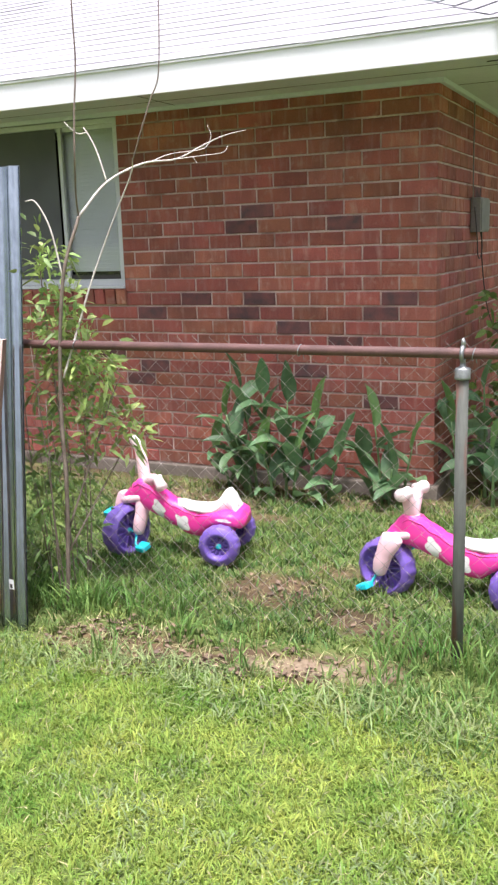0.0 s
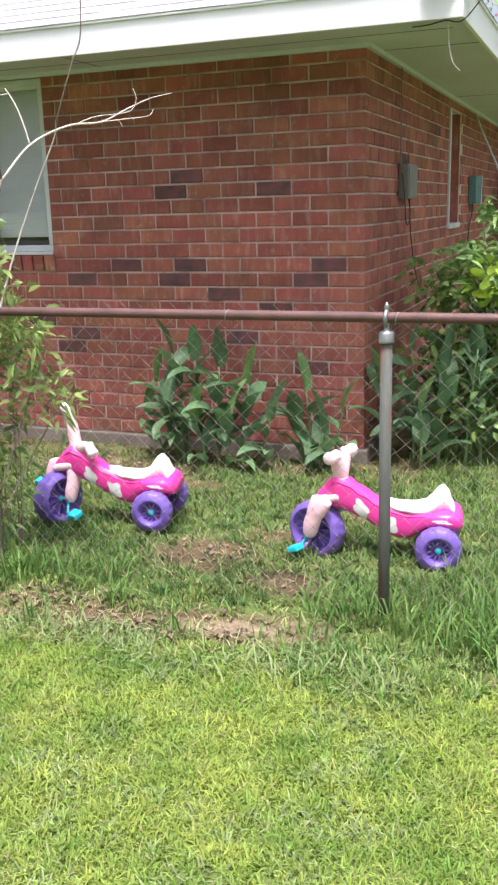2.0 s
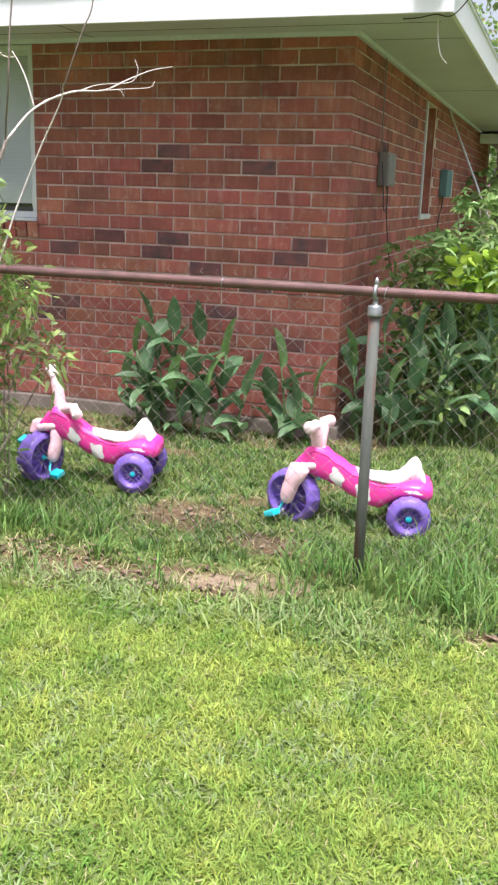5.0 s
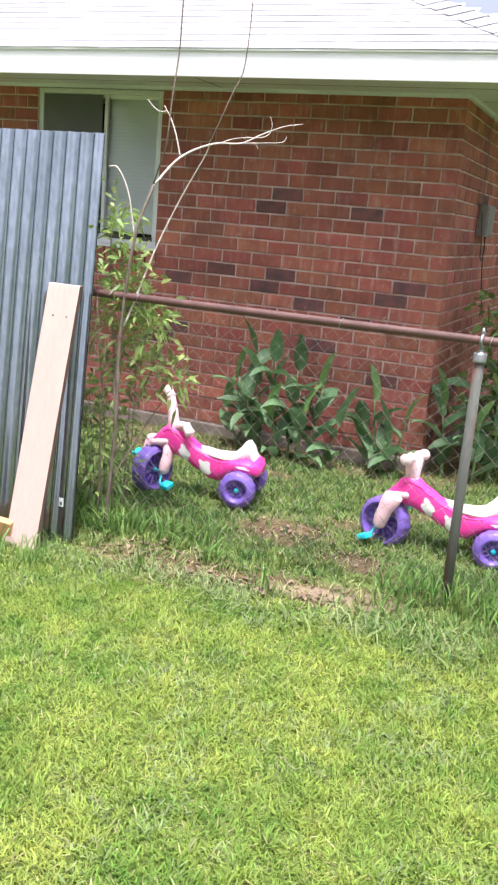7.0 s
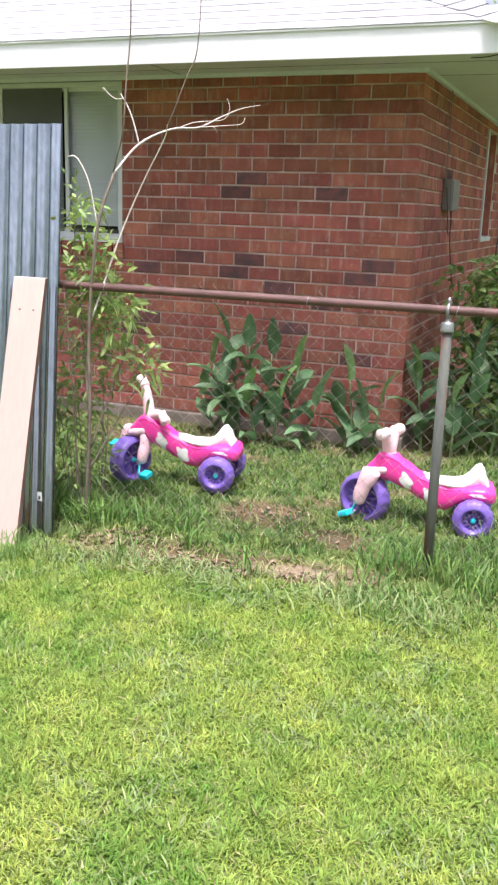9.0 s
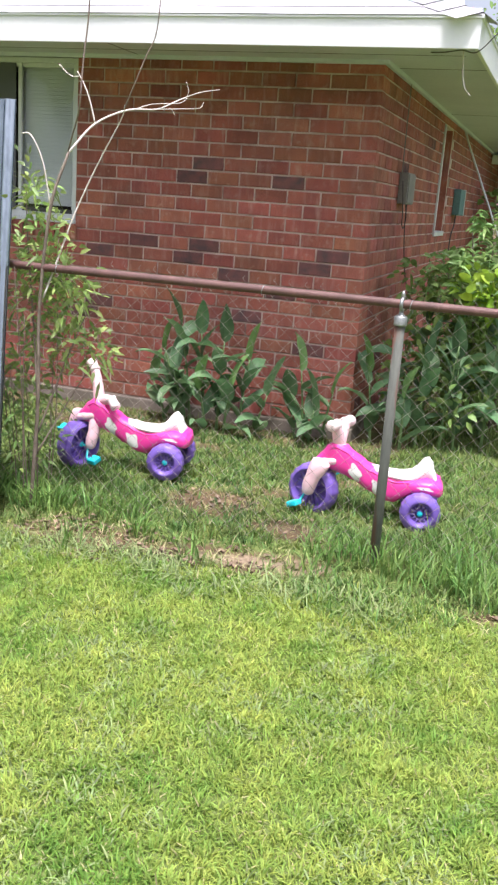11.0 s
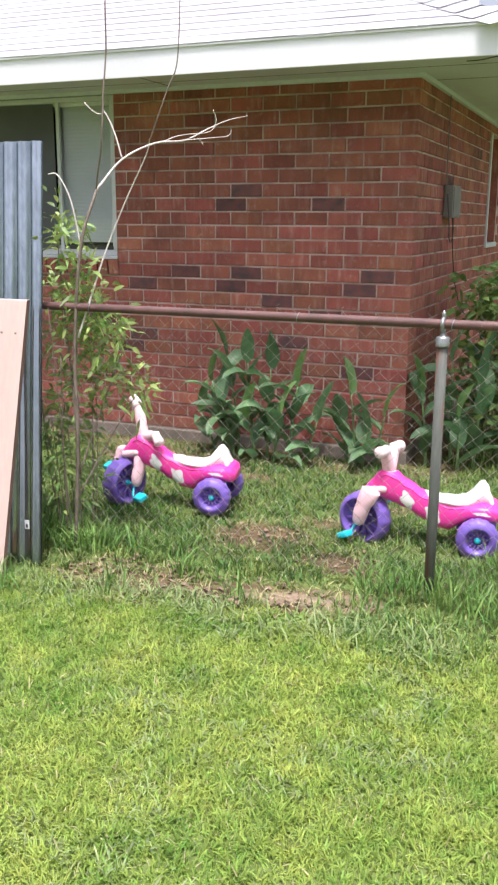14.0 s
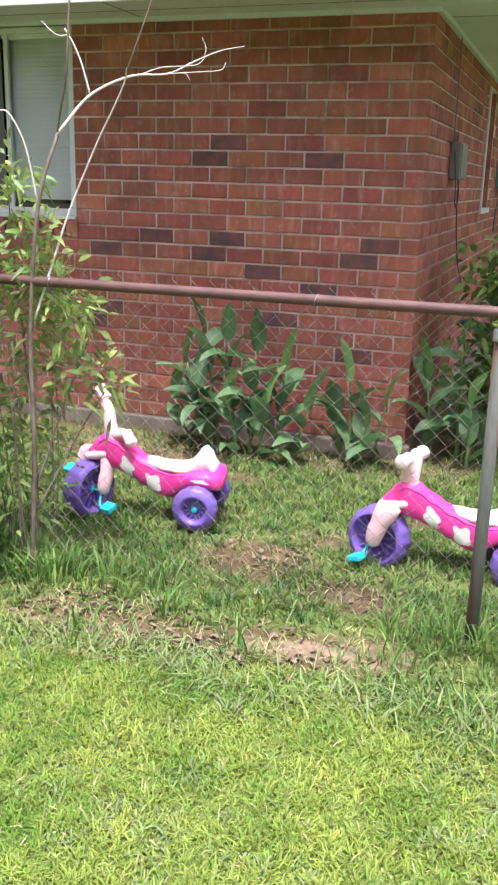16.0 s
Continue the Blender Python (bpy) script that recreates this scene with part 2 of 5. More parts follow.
R = 0.007                          # recess of the joints
wall_front = wall_box("wall_front", [((-9, R, 0.1), (WIN_X0, 0.2, EAVE + 0.1)), ((WIN_X0, R, 0.1), (WIN_X1, 0.2, WIN_Z0 - 0.105)),
                                     ((WIN_X0, 0.03, WIN_Z0 - 0.105), (WIN_X1, 0.2, WIN_Z0 - 0.02)),
                                     ((WIN_X1, R, 0.1), (-R, 0.2, EAVE + 0.1))], M_MORTAR, house, "red brick wall in running bond with pale mortar joints")
wall_side = wall_box("wall_side", [((-0.2, 0.2, 0.1), (-R, SIDE_Y0, EAVE + 0.1)), ((-0.2, SIDE_Y0, 0.1), (-R, SIDE_Y1, SIDE_Z0)),
                                   ((-0.2, SIDE_Y1, 0.1), (-R, 9, EAVE + 0.1)), ((-0.2, SIDE_Y0, SIDE_Z1), (-R, SIDE_Y1, EAVE + 0.1))], M_MORTAR, house)
wall_box("back_wall", [((-9, 8.8, 0.1), (-0.2, 9, EAVE + 0.1)), ((-9, 0.2, 0.1), (-8.8, 8.8, EAVE + 0.1))], M_BRICK_REST, house)
bm = bmesh.new()
box(bm, (-9.02, -0.025, -0.15), (0.025, 9.02, 0.104), 0.01)
part("foundation", bm, M_CONCRETE, house, "weathered concrete slab edge below the bricks")

# roof
PITCH = radians(26.5)
bm = bmesh.new()
box(bm, (-9 - OVER + 0.02, -OVER + 0.02, EAVE), (OVER - 0.02, -0.032, EAVE + 0.02))
box(bm, (0.032, -0.031, EAVE), (OVER - 0.02, 9, EAVE + 0.02))
part("soffit", bm, M_SOFFIT, house, "grey painted soffit boards")
bm = bmesh.new()
box(bm, (-9, -0.03, EAVE - 0.022), (0.03, -0.0005, EAVE + 0.02), 0.004)
box(bm, (0.0005, -0.0004, EAVE - 0.022), (0.03, 9, EAVE + 0.02), 0.004)
part("frieze_trim", bm, M_SOFFIT, house)
bm = bmesh.new()
box(bm, (-9 - OVER, -OVER, EAVE - 0.022), (OVER, -OVER + 0.02, EAVE + 0.125), 0.003)
box(bm, (OVER - 0.02, -OVER + 0.021, EAVE - 0.022), (OVER, 9 + OVER, EAVE + 0.125), 0.003)
part("fascia", bm, M_PAINT, house, "white painted fascia board")
bm = bmesh.new()
box(bm, (-9 - OVER, -OVER - 0.010, EAVE + 0.112), (OVER + 0.010, -OVER - 0.0005, EAVE + 0.132), 0.003)
box(bm, (OVER + 0.0005, -OVER, EAVE + 0.112), (OVER + 0.010, 9 + OVER, EAVE + 0.132), 0.003)
part("drip_edge", bm, M_PAINT, house)
Z0 = EAVE + 0.125
RUN = 4.8
rz = Z0 + RUN * math.tan(PITCH)
e = OVER
deck = [(-9 - e, -e, Z0), (e, -e, Z0), (e, 9 + e, Z0), (-9 - e, 9 + e, Z0), (-9 - e + RUN, -e + RUN, rz), (e - RUN, -e + RUN, rz), (e - RUN, 9 + e - RUN, rz), (-9 - e + RUN, 9 + e - RUN, rz)]
roof = mesh_object("roof", deck, [(0, 1, 5, 4), (1, 2, 6, 5), (2, 3, 7, 6), (3, 0, 4, 7), (4, 5, 6, 7), (3, 2, 1, 0)], M_SHINGLE_REST, house, "pale grey asphalt shingle hip roof")

# window in the front wall
window_1 = tagged(new("window_1"), "aluminium sliding window with a closed pale blind", "window", kind="structure")
bm = bmesh.new()
for lo, hi in (((WIN_X0, 0.02, WIN_Z0 + 0.035), (WIN_X0 + 0.035, 0.085, WIN_Z1)), ((WIN_X1 - 0.035, 0.02, WIN_Z0 + 0.035), (WIN_X1, 0.085, WIN_Z1)),
               ((WIN_X0, 0.02, WIN_Z0), (WIN_X1, 0.085, WIN_Z0 + 0.035)), ((WIN_X0 + 0.035, 0.021, WIN_Z1 - 0.03), (WIN_X1 - 0.035, 0.085, WIN_Z1))):
    box(bm, lo, hi, 0.003)
part("window_frame", bm, M_ALU, window_1)
for x0, x1, y0 in ((WIN_X0 + 0.035, -2.345, 0.035), (-2.375, WIN_X1 - 0.035, 0.055)):
    bm = bmesh.new()
    for lo, hi in (((x0, y0, WIN_Z0 + 0.035), (x0 + 0.025, y0 + 0.018, WIN_Z1 - 0.03)), ((x1 - 0.025, y0, WIN_Z0 + 0.035), (x1, y0 + 0.018, WIN_Z1 - 0.03)),
                   ((x0 + 0.025, y0, WIN_Z0 + 0.035), (x1 - 0.025, y0 + 0.018, WIN_Z0 + 0.06)), ((x0 + 0.025, y0, WIN_Z1 - 0.055), (x1 - 0.025, y0 + 0.018, WIN_Z1 - 0.03))):
        box(bm, lo, hi, 0.002)
    sash = part("sash", bm, M_ALU, window_1)
    pane = box_part("pane", (x0 + 0.025, y0 + 0.007, WIN_Z0 + 0.06), (x1 - 0.025, y0 + 0.011, WIN_Z1 - 0.055), M_GLASS, sash)
    pane.visible_shadow = False
box_part("insect_screen", (WIN_X0 + 0.04, 0.026, WIN_Z0 + 0.04), (-2.38, 0.028, WIN_Z1 - 0.035), M_SCREEN, window_1, label="dark insect screen")
box_part("weather_strip", (-2.35, 0.048, WIN_Z0 + 0.037), (WIN_X1 - 0.036, 0.0545, WIN_Z0 + 0.062), M_CABLE, window_1, label="dark rubber strip")
box_part("window_sill", (WIN_X0 - 0.005, -0.012, WIN_Z0 - 0.02), (WIN_X1 + 0.005, 0.03, WIN_Z0 - 0.001), M_ALU, window_1, 0.003)
# one panel behind the glass; the unlit room's shade is its colour
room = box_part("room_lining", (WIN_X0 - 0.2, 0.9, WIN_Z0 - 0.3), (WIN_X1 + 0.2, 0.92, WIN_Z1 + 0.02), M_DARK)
tagged(room, "near-black panel standing in for the unlit room behind the window", "wall", kind="structure")
blind = thing("window_blind", "closed pale horizontal blind hanging behind the glass", "blind")
slat_bm = bmesh.new()
box(slat_bm, (-2.365, -0.002, -0.0125), (WIN_X1 - 0.02, 0.002, 0.0125), 0, pose(0, 0, 0, 16, 0, 0))
first = part("slat", slat_bm, M_BLIND, blind)
zs = [WIN_Z0 + 0.095 + 0.0235 * k for k in range(38)]
first.location = (0, 0.092, zs[0])
for z in zs[1:]:
    s = new("slat", first.data)
    s.parent, s.location = blind, (0, 0.092, z)
box_part("headrail", (-2.375, 0.088, WIN_Z1 - 0.035), (WIN_X1 - 0.01, 0.12, WIN_Z1), M_BLIND, blind)

# window in the side wall
window_2 = tagged(new("window_2"), "aluminium window in the side brick wall", "window", kind="structure")
bm = bmesh.new()
for lo, hi in (((-0.12, SIDE_Y0, SIDE_Z0 + 0.04), (0.014, SIDE_Y0 + 0.045, SIDE_Z1)), ((-0.12, SIDE_Y1 - 0.04, SIDE_Z0 + 0.04), (-0.075, SIDE_Y1, SIDE_Z1)),
               ((-0.12, SIDE_Y0, SIDE_Z0), (0.018, SIDE_Y1, SIDE_Z0 + 0.04)), ((-0.12, SIDE_Y0 + 0.045, SIDE_Z1 - 0.04), (-0.075, SIDE_Y1 - 0.04, SIDE_Z1))):
    box(bm, lo, hi, 0.004)
part("window_frame", bm, M_ALU, window_2)
box_part("brick_reveal", (-0.074, SIDE_Y1 - 0.008, SIDE_Z0 + 0.041), (-0.004, SIDE_Y1 - 0.001, SIDE_Z1 - 0.002), M_BRICK, window_2, label="dark brick reveal")
p = box_part("pane", (-0.105, SIDE_Y0 + 0.045, SIDE_Z0 + 0.04), (-0.099, SIDE_Y1 - 0.04, SIDE_Z1 - 0.04), M_GLASS, window_2)
p.visible_shadow = False
# near-black screen added so the pane looks dark instead of reflecting sky
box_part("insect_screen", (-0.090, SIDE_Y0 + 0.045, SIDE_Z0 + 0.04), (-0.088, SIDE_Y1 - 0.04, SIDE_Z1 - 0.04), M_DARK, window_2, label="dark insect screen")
# side room: its shade is likewise put into a near-black panel
tagged(box_part("room_lining", (-0.9, SIDE_Y0 - 0.2, SIDE_Z0 - 0.2), (-0.88, SIDE_Y1 + 0.2, SIDE_Z1), M_DARK), "near-black panel standing in for the unlit room behind the window", "wall", kind="structure")

# electric box, conduit and cable on the side wall
meter = thing("electric_box", "grey metal electric box on the side brick wall", "electric box")
box_part("housing", (0.001, 0.80, 1.455), (0.062, 1.06, 1.655), M_BOXGREY, meter, 0.006)
box_part("cover", (0.0622, 0.81, 1.465), (0.068, 1.05, 1.645), M_BOXGREY, meter, 0.003)
tube_part("conduit", [(0.02, 0.78, 1.60), (0.02, 0.775, 1.75), (0.02, 0.77, 1.95), (0.02, 0.77, EAVE)], 0.0036, M_BOXGREY, meter)
tube_part("cable", [(0.04, 0.92, 1.455), (0.05, 0.93, 1.37), (0.05, 0.87, 1.30), (0.05, 0.80, 1.33), (0.05, 0.775, 1.42), (0.03, 0.78, 1.60)], 0.0034, M_CABLE, meter, n=5)
tube_part("cable", [(0.04, 0.96, 1.455), (0.04, 1.0, 1.25), (0.05, 1.15, 0.98), (0.06, 1.45, 0.80), (0.05, 1.85, 0.74)], 0.0036, M_CABLE, meter, n=5)
brace = thing("brace", "thin pale pole leaning from under the eave", "pole")
tube_part("pole", [(0.005, 4.0, EAVE - 0.01), (0.05, 4.0, 2.08), (0.33, 4.0, 1.478), (0.70, 4.0, 0.68)], 0.010, M_ALU, brace, 8)
eave_cable = thing("eave_cable", "black cable clipped under the eave corner", "cable")
tube_part("wire_run", [(0.30, -0.34, EAVE - 0.006), (0.38, -0.38, EAVE - 0.010), (0.47, -0.46, EAVE - 0.012), (0.555, -0.53, EAVE - 0.030), (0.66, -0.58, EAVE + 0.06), (0.78, -0.60, EAVE + 0.14), (0.95, -0.55, EAVE + 0.12)], 0.0028, M_CABLE, eave_cable, 7, n=5)
bm = bmesh.new()
for lo, hi in (((0.034, 0.26, EAVE - 0.0016), (OVER - 0.021, 0.266, EAVE - 0.0002)), ((0.034, 2.70, EAVE - 0.0016), (OVER - 0.021, 2.706, EAVE - 0.0002)), ((-1.5, -OVER + 0.025, EAVE - 0.0016), (-1.494, -0.034, EAVE - 0.0002)), ((-6.0, -0.21, EAVE - 0.0016), (OVER - 0.1, -0.206, EAVE - 0.0002))):
    box(bm, lo, hi)
part("soffit_joint", bm, M_CABLE, house, "dark open joints between soffit boards")["kind"] = "stuff"
utility = thing("utility_box", "small teal painted box fixed on the far side wall", "utility box")
box_part("housing", (0.001, 3.75, 1.405), (0.070, 4.10, 1.645), M_TEAL, utility, 0.008)
box_part("side_trim", (0.001, 4.102, 1.40), (0.074, 4.125, 1.65), M_ALU, utility, 0.003)
tube_part("cable", [(0.03, 3.85, 1.405), (0.03, 3.80, 1.30), (0.03, 3.66, 1.22), (0.03, 3.60, 1.05)], 0.006, M_CABLE, utility, n=4)

# ---- chain-link fence ----
FENCE_Y, RAIL_Z = -1.99, 1.086
fence = thing("chain_link_fence", "low rusty chain-link fence with a pipe top rail", "fence")
rail = tube_part("top_rail", [(-4.2, FENCE_Y, RAIL_Z), (-1, FENCE_Y, RAIL_Z), (1.5, FENCE_Y, RAIL_Z + 0.004), (5.2, FENCE_Y, RAIL_Z)], 0.0168, M_RUST, fence, 14, "rust-brown steel pipe rail")
for px in (0.569, 3.60, -2.45):
    post = tube_part("post", [(px, FENCE_Y + 0.0, -0.2), (px, FENCE_Y, RAIL_Z - 0.062)], 0.0192, M_GALV_POST, fence, 16, "weathered galvanised post with rust streaks")
    bm = bmesh.new()
    tube(bm, [(px, FENCE_Y, RAIL_Z - 0.078), (px, FENCE_Y, RAIL_Z - 0.077), (px, FENCE_Y, RAIL_Z - 0.070), (px, FENCE_Y, RAIL_Z - 0.068), (px, FENCE_Y, RAIL_Z - 0.046), (px, FENCE_Y, RAIL_Z - 0.043),
              (px, FENCE_Y, RAIL_Z - 0.038), (px, FENCE_Y, RAIL_Z - 0.033), (px, FENCE_Y, RAIL_Z - 0.024)], [0.0200, 0.0245, 0.0245, 0.0240, 0.0240, 0.0225, 0.010, 0.009, 0.008], 18)
    loop = [(px, FENCE_Y + 0.0225 * math.cos(2 * math.pi * a / 20), RAIL_Z + 0.0225 * math.sin(2 * math.pi * a / 20)) for a in range(21)]
    tube(bm, loop, 0.0068, 8, False)
    tube(bm, [(px, FENCE_Y, RAIL_Z + 0.022), (px, FENCE_Y, RAIL_Z + 0.032), (px, FENCE_Y, RAIL_Z + 0.036), (px, FENCE_Y, RAIL_Z + 0.042), (px, FENCE_Y, RAIL_Z + 0.050)],
         [0.0085, 0.0065, 0.0078, 0.006, 0.0015], 10)
    part("post_cap", bm, M_CAST, post, "cast aluminium loop cap with pointed finial", smooth=True)
GAP = 0.0315                       # half a diamond; neighbours hook at their bends
bm = bmesh.new()
pts, k, z = [], 0, RAIL_Z + 0.036
while z > 0.0:
    pts.append((GAP * 1.04 * (k % 2), 0.020 + 0.004 * (k % 2), z))
    k += 1
    z -= GAP
pts = [(pts[0][0] + 0.010, pts[0][1] - 0.002, pts[0][2] + 0.012)] + pts
tube(bm, pts, 0.0009, 5)
wire = part("wire", bm, M_WIRE, fence)
wire.location = (-1.26, FENCE_Y, 0)
for i in range(1, 128):
    w = new("wire", wire.data)
    w.parent, w.location = fence, (-1.26 + GAP * i, FENCE_Y, -GAP * (i % 2) + 0.003 * math.sin(i * 2.3))
    w.rotation_euler = (0, 0.003 * math.sin(i * 1.7), 0)
for x in (0.034, 0.602, -0.86, 1.19):
    bm = bmesh.new()
    ring = [(x + 0.004 * math.sin(a), FENCE_Y + 0.0195 * math.cos(a), RAIL_Z + 0.0195 * math.sin(a)) for a in (2 * math.pi * k / 14 for k in range(15))]
    tube(bm, ring + [(x + 0.004, FENCE_Y + 0.024, RAIL_Z - 0.03)], 0.0018, 5)
    part("tie_wire", bm, M_CAST, fence, "bright tie wire")

# ---- corrugated sheet, board and plank leaning at the fence ----
sheet = thing("corrugated_panel", "galvanised corrugated metal sheet leaning on the fence", "metal sheet")
SH_X0, SH_X1 = -1.79, -0.952
RIB = 0.0677
cols, vs, fs = 110, [], []
for layer in (0, 1):
    for j in range(13):
        z = 0.012 + 1.728 * j / 12
        for i in range(cols + 1):
            x = SH_X0 + (SH_X1 - SH_X0) * i / cols
            y = 0.0105 * (1 - 2 * (0.5 - 0.5 * math.cos((x - SH_X1) * 2 * math.pi / RIB)) ** 3) + 0.004 * noise.noise(Vector((x * 3, z * 2, 4))) + 0.0012 * layer
            vs.append((x - 0.122 * z / 1.67, -2.30 + 0.19 * z + y, z))
w = cols + 1
for layer in (0, 1):
    o = layer * 13 * w
    for j in range(12):
        for i in range(cols):
            q = (o + j * w + i, o + j * w + i + 1, o + (j + 1) * w + i + 1, o + (j + 1) * w + i)
            fs.append(q if layer == 0 else q[::-1])
for j in range(12):
    for i in (0, cols):
        fs.append((j * w + i, (j + 1) * w + i, 13 * w + (j + 1) * w + i, 13 * w + j * w + i))
mesh_object("sheet", vs, fs, M_PANEL, sheet, smooth=True)
sx, sz = -1.022, 0.225
st = thing("sticker", "small white sticker with a dark printed bar on the metal sheet", "sticker")
box_part("paper", (sx - 0.011, -2.2735, sz - 0.019), (sx + 0.011, -2.2725, sz + 0.019), M_PAINT, st)
box_part("printed_bar", (sx - 0.006, -2.2742, sz - 0.014), (sx + 0.004, -2.2736, sz + 0.002), M_CABLE, st)

board = thing("board", "pale pink primed timber board leaning against the metal sheet", "board")
bm = bmesh.new()
box(bm, (-0.076, -0.011, 0), (0.074, 0.011, 1.085), 0.0015)
m_board = Matrix.Translation((-1.092, -2.45, 0.045)) @ Matrix(((1, 0, 0.026, 0), (0, 1, 0.205, 0), (0, 0, 1, 0), (0, 0, 0, 1)))
bmesh.ops.transform(bm, matrix=m_board, verts=bm.verts)
for f in bm.faces:
    f.normal_update()
    if abs(f.normal.x) > 0.8 or f.normal.z < -0.5:
        f.material_index = 1
part("face", bm, [M_BOARD, M_BOARD_EDGE], board)
for dx in (-0.03, 0.035):
    box_part("nail_head", (dx - 0.004, -0.0125, 0.955), (dx + 0.004, -0.0112, 0.962), M_BOARD_EDGE, board, m=m_board)
plank = thing("plank", "raw pine plank lying on the grass beside the metal sheet", "plank")
box_part("timber", (-0.45, -0.018, -0.045), (0.42, 0.018, 0.045), M_PLANK, plank, 0.003, m=pose(-1.56, -2.45, 0.14, 12, 3.5, 2))
# ---- ground and grass ----
def grow_zone(x, y):
    """Grass cover from 0 to 1: bare earth along the fence, at the wall's foot and in worn patches."""
    x, y = x - 0.05, y - 0.04
    w = 0.5 + 0.5 * noise.noise(Vector((x * 7.1, y * 7.1, 7))) + 0.35 * noise.noise(Vector((x * 23, y * 23, 2)))
    bare = 0.0
    for cx, cy, rx, ry in ((-0.56, -2.30, 0.40, 0.15), (0.00, -2.25, 0.30, 0.12), (0.24, -2.19, 0.20, 0.12), (-0.30, -1.66, 0.24, 0.20), (0.10, -1.82, 0.20, 0.13), (0.38, -1.95, 0.12, 0.10), (-0.1, -1.35, 0.2, 0.1), (-1.35, -0.55, 0.55, 0.25),
                           (0.98, -2.32, 0.10, 0.06), (-0.85, -0.75, 0.30, 0.12), (0.28, -1.0, 0.25, 0.10)):
        d = ((x - cx) / rx) ** 2 + ((y - cy) / ry) ** 2
        bare = max(bare, 1 - max(0.0, d - 0.45) / 1.1)
    if -0.42 < y and x < 0.3:
        bare = max(bare, 0.85)
    return min(1.0, max(0.10, 1 - bare * (0.50 + 0.62 * w)))


M_GROUND = surface("soil", (0.135, 0.090, 0.052), (0.072, 0.050, 0.031), 9, 0.95, bump=0.9, fine=60, stain=(0.20, 0.145, 0.085), stain_scale=7, stain_cut=0.56, spec=0.1)
gn, gl = M_GROUND.node_tree.nodes, M_GROUND.node_tree.links
cover = gn.new("ShaderNodeAttribute")
cover.attribute_name = "cover"
thatch = gn.new("ShaderNodeMix")
thatch.data_type = "RGBA"
old_link = gn["Principled BSDF"].inputs["Base Color"].links[0].from_socket


def ragged(source, width):
    """A vertex value with edges broken up by fine noise."""
    tex, add, ramp = gn.new("ShaderNodeTexNoise"), gn.new("ShaderNodeMath"), gn.new("ShaderNodeMapRange")
    tex.inputs["Scale"].default_value, tex.inputs["Detail"].default_value = 42.0, 5.0
    geo = gn.new("ShaderNodeNewGeometry")
    gl.new(geo.outputs["Position"], tex.inputs["Vector"])
    add.operation = "ADD"
    gl.new(source, add.inputs[0])
    gl.new(tex.outputs["Fac"], add.inputs[1])
    ramp.inputs["From Min"].default_value, ramp.inputs["From Max"].default_value = 1.0 - width, 1.0 + width
    gl.new(add.outputs[0], ramp.inputs["Value"])
    return ramp.outputs[0]


gl.new(ragged(cover.outputs["Fac"], 0.30), thatch.inputs[0])
gl.new(old_link, thatch.inputs[6])
thatch.inputs[7].default_value = (0.128, 0.166, 0.050, 1)
sand = gn.new("ShaderNodeAttribute")
sand.attribute_name = "sand"
sandy = gn.new("ShaderNodeMix")
sandy.data_type = "RGBA"
gl.new(ragged(sand.outputs["Fac"], 0.35), sandy.inputs[0])
gl.new(thatch.outputs[2], sandy.inputs[6])
sandy.inputs[7].default_value = (0.30, 0.235, 0.165, 1)
gl.new(sandy.outputs[2], gn["Principled BSDF"].inputs["Base Color"])


def axis(near, far):
    a = list(np.arange(near[0], near[1] + 0.001, 0.05))
    return [-far, -far / 4, -40, -15, -8] + a + [9, 16, 40, far / 4, far]


gx, gy = axis((-4, 4), 900), axis((-6, 3), 900)
vs = [(x, y, ground_z(x, y) if abs(x) < 9 and abs(y) < 9 else 0.028) for y in gy for x in gx]
fs = [(j * len(gx) + i, j * len(gx) + i + 1, (j + 1) * len(gx) + i + 1, (j + 1) * len(gx) + i) for j in range(len(gy) - 1) for i in range(len(gx) - 1)]
ground = tagged(mesh_object("ground", vs, fs, M_GROUND, smooth=True), "brown lawn soil with bare sandy patches along the fence", "ground", kind="structure")
layer = ground.data.attributes.new("cover", "FLOAT", "POINT")
layer.data.foreach_set("value", [grow_zone(x, y) for x, y, _ in vs])
layer = ground.data.attributes.new("sand", "FLOAT", "POINT")
layer.data.foreach_set("value", [max(0.0, min(1.0, 1.25 - min(((x - 0.27) / 0.22) ** 2 + ((y + 2.17) / 0.09) ** 2, ((x - 0.03) / 0.18) ** 2 + ((y + 2.23) / 0.05) ** 2,
                                     ((x - 0.13) / 0.13) ** 2 + ((y + 1.78) / 0.07) ** 2 + 0.6))) * (0.6 + 0.6 * noise.noise(Vector((x * 14, y * 14, 5)))) for x, y, _ in vs])


def fast_mesh(name, co, quads, tris, material):
    """One mesh out of arrays."""
    me = bpy.data.meshes.new(name)
    me.vertices.add(len(co))
    me.vertices.foreach_set("co", co.astype(np.float32).ravel())
    loops = np.concatenate([quads.ravel(), tris.ravel()]).astype(np.int32)
    me.loops.add(len(loops))
    me.loops.foreach_set("vertex_index", loops)
    starts = np.concatenate([np.arange(len(quads)) * 4, len(quads) * 4 + np.arange(len(tris)) * 3]).astype(np.int32)
    me.polygons.add(len(starts))
    me.polygons.foreach_set("loop_start", starts)
    me.update(calc_edges=True)
    me.validate()
    me.materials.append(material)
    return new(name, me)


rng = np.random.default_rng(5)


